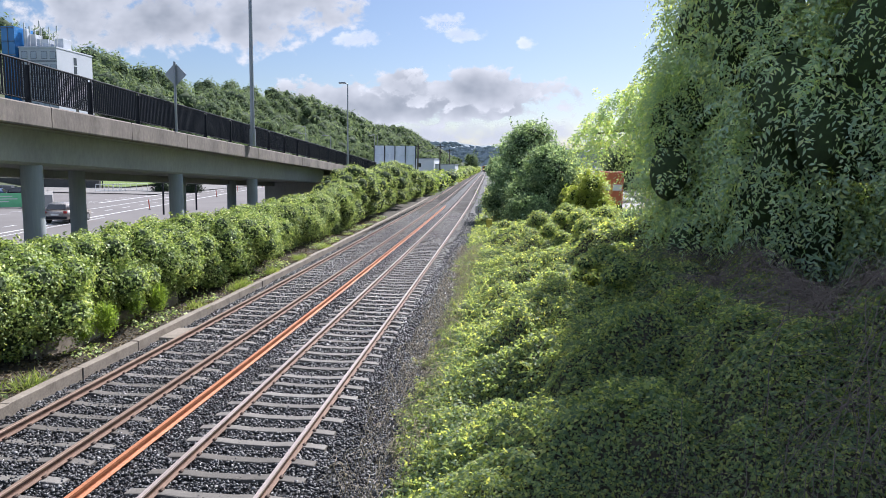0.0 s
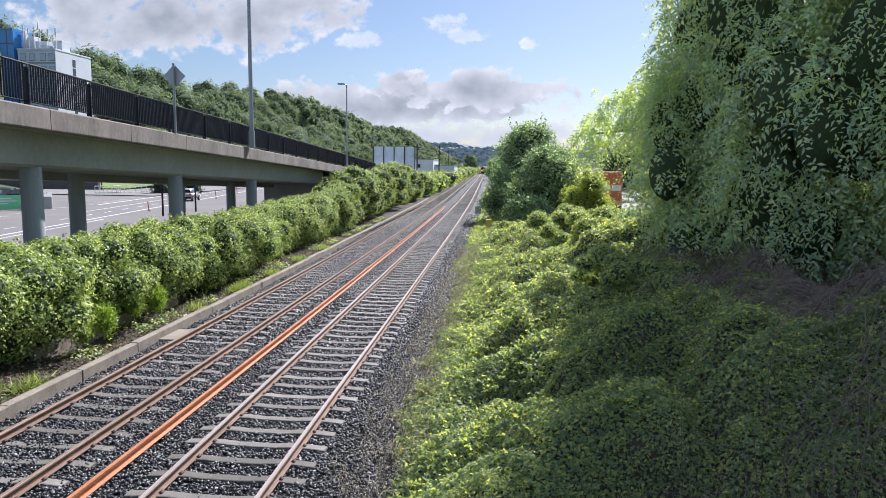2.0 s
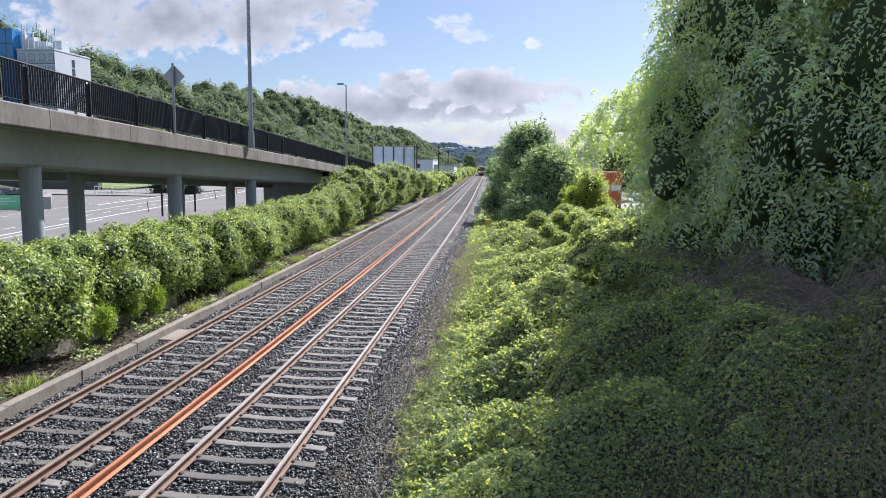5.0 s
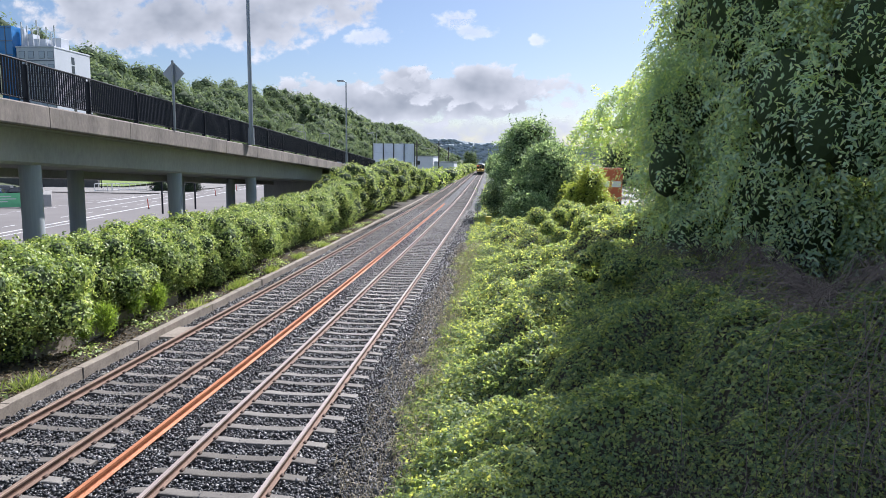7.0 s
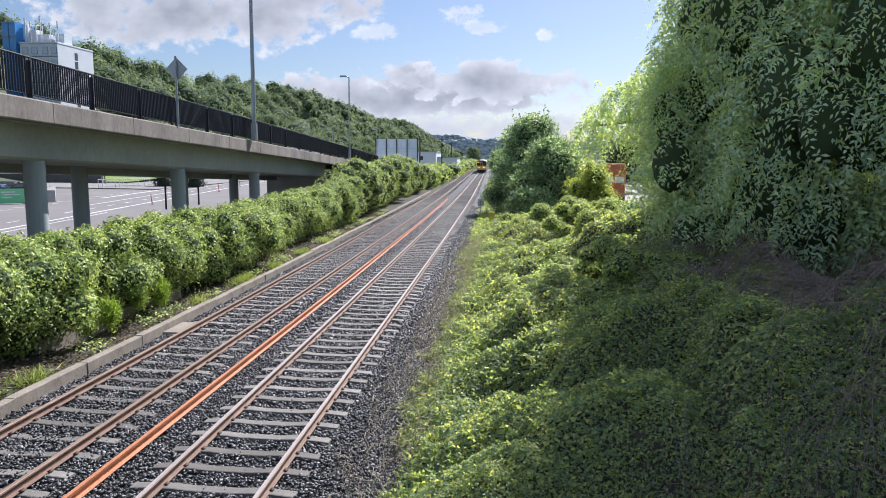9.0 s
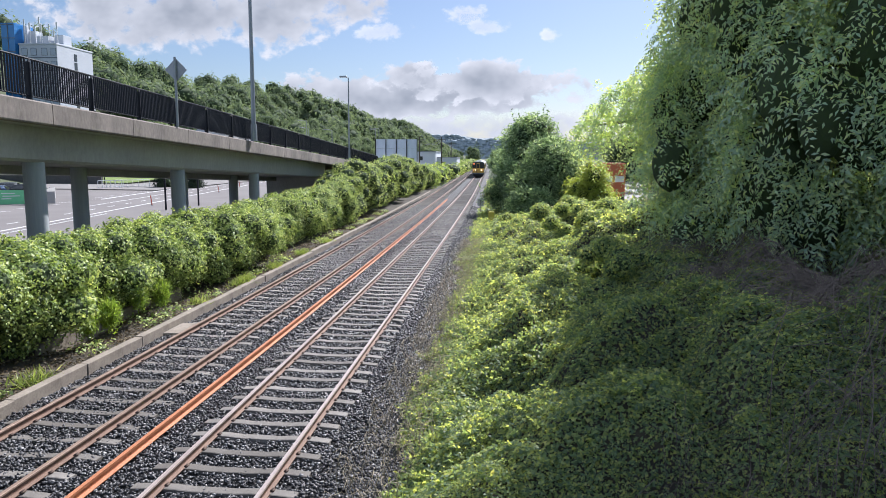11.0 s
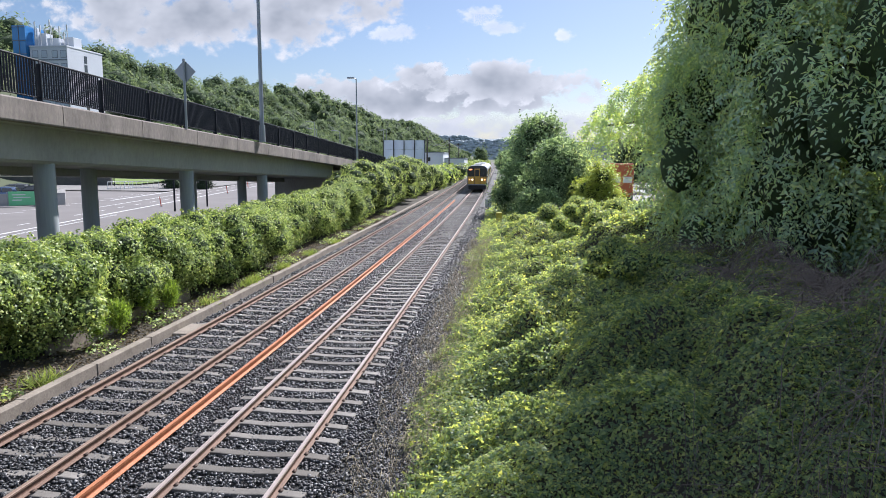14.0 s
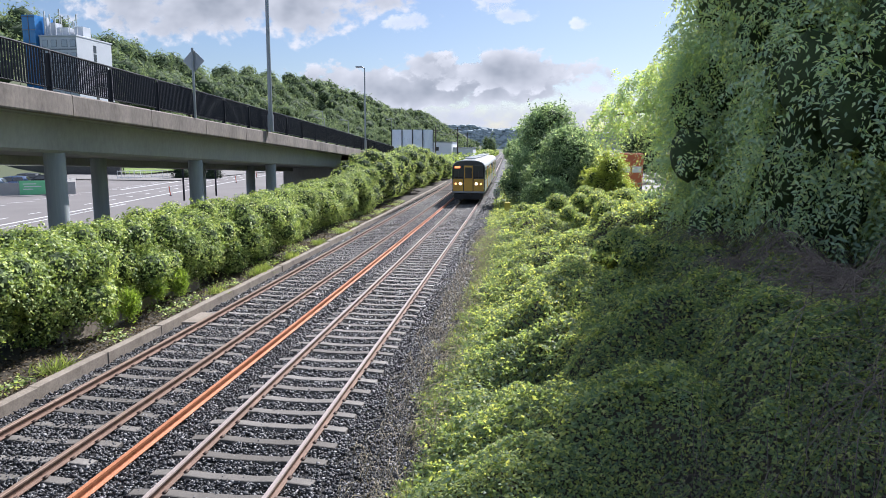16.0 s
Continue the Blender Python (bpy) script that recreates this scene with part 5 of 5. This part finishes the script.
def paint(name, c):
    m = plain(name, c, 0.28, 0.25)
    m.node_tree.nodes["Principled BSDF"].inputs["Coat Weight"].default_value = 0.6
    return m


CAR = car("grey-brown hatchback car driving away on the road", paint("grey-brown paint", (0.38, 0.34, 0.31)), pose(-33.2, 49, 0.2, 0, 0, 9.8), "hatchback_car")
RAMP_CAR = car("silver hatchback car coming up the viaduct ramp", paint("silver paint", (0.5, 0.51, 0.52)), pose(-16.5, 141, deck_z(141), 0, 0, 181.5), "hatchback_car")
for x, y, a, lab, c in ((-54.2, 66.5, 118, "dark blue parked car behind the hoarding", (0.07, 0.11, 0.20)), (-53.5, 70.5, 118, "black parked car in the roadside car park", (0.02, 0.02, 0.025)), (-53.5, 62.2, 118, "pale blue parked car behind the hoarding", (0.30, 0.38, 0.46)), (-58.5, 74, 118, "dark grey parked car in the roadside car park", (0.08, 0.085, 0.09)), (-59.5, 65, 118, "white parked car in the roadside car park", (0.6, 0.6, 0.6)), (-86.0, 127, 75, "dark parked car beyond the boundary wall", (0.03, 0.03, 0.035)), (-79.5, 128, 75, "silver parked car beyond the boundary wall", (0.35, 0.36, 0.38)), (-73, 129.5, 75, "dark parked car beyond the boundary wall", (0.03, 0.03, 0.035))):
    car(lab, paint(lab, c), pose(x, y, 0.22 if y < 100 else 1.02, 0, 0, a), group="parked cars")

# ---- diesel railcars ----
M_yel = plain("warning yellow paint", (0.64, 0.37, 0.06), 0.45)
M_roof = grainy("pale grey roof", (0.40, 0.41, 0.41), (0.55, 0.56, 0.55), 0.5, 0, 0.5, 8, 0.05)
M_side = grainy("silver-grey side paint", (0.30, 0.31, 0.30), (0.42, 0.43, 0.41), 0.4, 0.1, 0.6, 10, 0.05)
M_dark = plain("dark grey underframe", (0.03, 0.03, 0.032), 0.7)
M_face = plain("dark grey face paint", (0.05, 0.052, 0.055), 0.35)
M_head2 = glow("lit headlamp", (1.0, 0.72, 0.4), 3.2)
M_amber = glow("amber marker lamp", (1.0, 0.45, 0.12), 1.4)
M_dest = glow("lit orange destination blind", (1.0, 0.25, 0.08), 1.2)


def shell(z0, z1, half, n=7):
    """The right and left outline of a carriage between two heights."""
    return [(-half, z0), (half, z0), (half, z1 - 0.75)] + [(half * math.copysign(abs(math.cos(a)) ** 0.6, math.cos(a)), z1 - 0.75 + 0.75 * math.sin(a) ** 0.8) for a in np.linspace(0.25, math.pi - 0.25, n)] + [(-half, z1 - 0.75)]


def railcar(label):
    """Front at y = 0, body along +y, running on rails at z = 0."""
    ob = thing("railcar", label, "train", group="railcars")
    straight = lambda y: (0.0, 0.0)
    part("body_side", sweep(shell(0.95, 3.1, 1.42), [0.25, 20.0], straight), M_side, ob)
    rf = sweep([(1.40, 3.02)] + [(1.44 * math.copysign(abs(math.cos(a)) ** 0.6, math.cos(a)), 3.0 + 0.72 * math.sin(a) ** 0.8) for a in np.linspace(0.1, math.pi - 0.1, 15)] + [(-1.40, 3.02)], [0.12, 0.5, 20.02], straight)
    part("roof", rf, M_roof, ob)
    part("underframe", box(bmesh.new(), -1.25, 0.3, 0.45, 1.25, 19.8, 0.96, 0.05), M_dark, ob)
    for i in range(6):
        part("roof_pod", box(bmesh.new(), -0.5, 2.2 + i * 2.9, 3.78, 0.5, 3.6 + i * 2.9, 3.92, 0.03), M_roof, ob)
    for y in (2.9, 16.6):
        bg = part("bogie", box(bmesh.new(), -0.95, y - 1.5, 0.25, 0.95, y + 1.5, 0.6, 0.06), M_dark, ob)
        for dy in (-1.05, 1.05):
            for s in (-1, 1):
                part("wheel", tube(bmesh.new(), (s * 0.76, y + dy, 0.42), (s * 0.88, y + dy, 0.42), 0.42, n=20), M_dark, bg)
    for s in (-1, 1):
        for i in range(8):
            y = 1.5 + i * 2.3
            if i in (2, 5):
                part("door", box(bmesh.new(), s * 1.425 - 0.02, y, 1.05, s * 1.425 + 0.02, y + 1.3, 3.05, 0.01), M_yel, ob, "yellow passenger door")
            else:
                part("window", box(bmesh.new(), s * 1.425 - 0.015, y, 1.95, s * 1.425 + 0.015, y + 1.7, 2.85, 0.01), M_glass, ob)
    # cab front: dark upper face, yellow lower panels, gangway door between
    part("cab_face", sweep(shell(1.0, 3.66, 1.43, 9), [0.05, 0.3], straight), M_face, ob)
    for x0, x1 in ((-1.34, -0.42), (0.42, 1.34)):
        part("yellow_panel", box(bmesh.new(), x0, -0.02, 1.02, x1, 0.06, 2.1, 0.03), M_yel, ob)
        part("windscreen", box(bmesh.new(), x0 + 0.02, 0.0, 2.2, x1 - 0.02, 0.06, 3.3, 0.04), M_glass, ob)
        c = (x0 + x1) / 2
        for dx, mt, r in ((0.18 if x0 < 0 else -0.18, M_head2, 0.12), (-0.22 if x0 < 0 else 0.22, M_amber, 0.10)):
            lamp = part("headlamp", tube(bmesh.new(), (c + dx, -0.05, 1.68), (c + dx, 0.0, 1.68), r + 0.03, n=16), M_galv, ob)
            part("lens", tube(bmesh.new(), (c + dx, -0.065, 1.68), (c + dx, -0.05, 1.68), r, n=16), mt, lamp)
    door = part("gangway_door", box(bmesh.new(), -0.38, -0.06, 1.02, 0.38, 0.06, 3.25, 0.03), M_yel, ob, "yellow end door with dark upper window")
    part("door_window", box(bmesh.new(), -0.30, -0.075, 2.15, 0.30, -0.055, 3.1, 0.01), M_glass, door)
    part("door_frame", box(bmesh.new(), -0.45, -0.03, 1.02, -0.385, 0.06, 3.3), M_face, door)
    part("door_frame", box(bmesh.new(), 0.385, -0.03, 1.02, 0.45, 0.06, 3.3), M_face, door)
    part("destination_blind", box(bmesh.new(), -1.2, -0.015, 3.02, -0.72, 0.01, 3.2, 0.01), M_dest, ob, "lit orange destination display")
    part("front_skirt", box(bmesh.new(), -1.25, 0.0, 0.3, 1.25, 0.5, 0.85, 0.08), M_dark, ob)
    part("bumper_beam", box(bmesh.new(), -1.4, -0.08, 0.86, 1.4, 0.3, 1.02, 0.03), M_galv, ob)
    part("coupler", box(bmesh.new(), -0.2, -0.5, 0.62, 0.2, 0.1, 0.88, 0.05), M_dark, ob)
    for s in (-1, 1):
        part("grab_rail", tube(bmesh.new(), (s * 1.36, -0.04, 1.2), (s * 1.36, -0.04, 2.0), 0.02, n=6), M_white, ob)
        part("wiper", box(bmesh.new(), s * 0.88 - 0.02, -0.02, 2.2, s * 0.88 + 0.02, 0.0, 2.8), M_dark, ob)
    return ob


first = railcar("yellow-fronted grey diesel railcar approaching with headlamps lit")
second = copy_thing(first, pose(0, 0, 0))
second["label"] = "grey diesel railcar coupled behind the leading one"
TRAIN = [(first, 0.0), (second, 20.6)]

# ---- small things by the line ----
mk = thing("line_marker", "small white marker box on a post beside the line", "marker", Matrix.Translation((-2.3, 61.4, -0.1)))
part("post", tube(bmesh.new(), (0, 0, 0), (0, 0, 1.0), 0.035, n=8), M_galv, mk)
part("plate", box(bmesh.new(), -0.28, -0.08, 0.75, 0.28, 0.08, 1.45, 0.02), M_white, mk)
part("print_bar", box(bmesh.new(), -0.03, -0.09, 0.9, 0.03, -0.078, 1.3), M_face, mk)
yb = part("yellow_box", box(bmesh.new(), -1.30, 50.7, 0.1, -0.86, 51.1, 1.0, 0.03), plain("faded yellow plastic", (0.55, 0.46, 0.06), 0.5))
tagged(yb, "small faded yellow lineside box on the bank", "cabinet")

# ---- yard beyond the bank ----
yard = part("yard", grid_mesh("yard", [6.8, 40], [36, 60, 120], lambda X, Y: 1.36 + 0 * X), grainy("pale yard concrete", (0.22, 0.21, 0.2), (0.32, 0.31, 0.3), 0.9, 0, 0.3, 8, 0.1))
tagged(yard, "pale concrete yard beyond the bank", "yard", kind="structure")
M_orange2 = plain("faded orange-red paint", (0.55, 0.15, 0.06), 0.5)
truck = thing("orange_truck", "orange-red truck with white panels parked in the yard", "truck", Matrix.Translation((8.9, 58, 1.36)))
part("cab", box(bmesh.new(), -1.0, 0, 0.5, 1.0, 2.0, 3.3, 0.12), M_orange2, truck)
for x0, x1 in ((-0.85, -0.1), (0.1, 0.85)):
    part("white_panel", box(bmesh.new(), x0, -0.03, 1.7, x1, 0.03, 2.2, 0.01), M_white, truck)
part("body", box(bmesh.new(), -1.05, 2.1, 0.8, 1.05, 6.5, 3.0, 0.05), M_orange2, truck)
for s in (-1, 1):
    for y in (0.7, 4.8):
        part("wheel", tube(bmesh.new(), (s * 0.7, y, 0.48), (s * 1.0, y, 0.48), 0.48, n=16), M_tyre, truck)

# ---- far distance ----
def far_ridge(x0, x1, y, base, seed, n, size):
    X = np.linspace(x0, x1, 90)
    H = base * (0.75 + 0.2 * np.sin(X * 0.004 + seed) + 0.12 * np.sin(X * 0.013 + 2 * seed))
    V = np.concatenate([np.stack([X, X * 0 + y - 40, X * 0 - 1], -1), np.stack([X, X * 0 + y, H], -1), np.stack([X, X * 0 + y + 300, X * 0 - 1], -1)])
    i = np.arange(89)
    F = np.concatenate([np.stack([i, i + 1, i + 91, i + 90], -1), np.stack([i + 90, i + 91, i + 181, i + 180], -1)])
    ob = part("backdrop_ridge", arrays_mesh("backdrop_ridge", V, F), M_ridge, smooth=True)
    tagged(ob, "low wooded ridge in the far distance", "ridge", kind="structure")
    px = rng.uniform(x0, x1, n)
    u = rng.random(n) ** 0.6
    h = np.interp(px, X, H)
    r = size * rng.uniform(0.6, 1.3, n)
    P = np.stack([px, y - 40 * (1 - u), h * u - 0.2 * r], -1)
    V = (P[:, None] + iv[None] * r[:, None, None] * np.array([1.6, 1.6, 0.8])).reshape(-1, 3)
    F = (np.arange(n)[:, None, None] * len(iv) + jf[None]).reshape(-1, 3)
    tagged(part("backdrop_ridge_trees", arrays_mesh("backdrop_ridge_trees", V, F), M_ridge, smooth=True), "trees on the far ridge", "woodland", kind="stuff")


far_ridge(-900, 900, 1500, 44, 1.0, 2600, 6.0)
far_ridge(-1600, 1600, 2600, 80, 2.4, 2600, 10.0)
for x, y, r, h in ((-17.5, 350, 5.5, 11.0), (-40, 330, 6.0, 10.0), (-30, 300, 4.0, 7), (-24, 250, 3.5, 6), (-46, 270, 6, 11), (-60, 220, 6, 12), (-52, 180, 5, 9), (-40, 190, 4, 8), (-62, 150, 5, 9), (-45, 150, 3.5, 6), (-30, 215, 3.5, 6), (14, 260, 6, 10), (12, 140, 5, 9), (20, 110, 6, 9)):
    shrub("rounded green tree in the distance beside the line", x, y, 0.0, r, h, int(900 * r), M_wood, 0.55, 12, "distant trees")


# ---- all that moves ----
def motions():
    for ob, drift in CLOUDS:
        x, y, z = ob.location
        walk(ob, [(0, pose(x, y, z)), (8, pose(x + drift * 0.46, y, z)), (16, pose(x + drift, y, z))])
    for ob, back in TRAIN:
        rows = []
        for t, front in ((0, 414), (2, 367), (4, 320.5), (6, 274), (8, 228.5), (9, 206), (10, 183.5), (11, 161.5), (12, 140), (13, 119), (14, 98), (15, 78.5), (16, 59.3)):
            a = front + back
            rows.append((t, pose(-4.345 - float(tx(a)), a, 0.215, 0, 0, math.degrees(math.atan2(float(tx(a + 20) - tx(a)), 20)))))
        walk(ob, rows)
    walk(CAR, [(t, pose(-33.2 - 0.172 * (y - 49), y, 0.2, 0, 0, 9.8)) for t, y in ((0, 49), (1, 64.8), (2, 80.6), (3, 96.4), (4, 112), (6, 143), (16, 290))])
    walk(RAMP_CAR, [(t, pose(deck_x(y) - 3.1, y, deck_z(y) + 0.01, 2.6, 0, 181.5)) for t, y in ((k, 26.7 - 9.3 * (k - 12.4)) for k in range(17))])


motions()
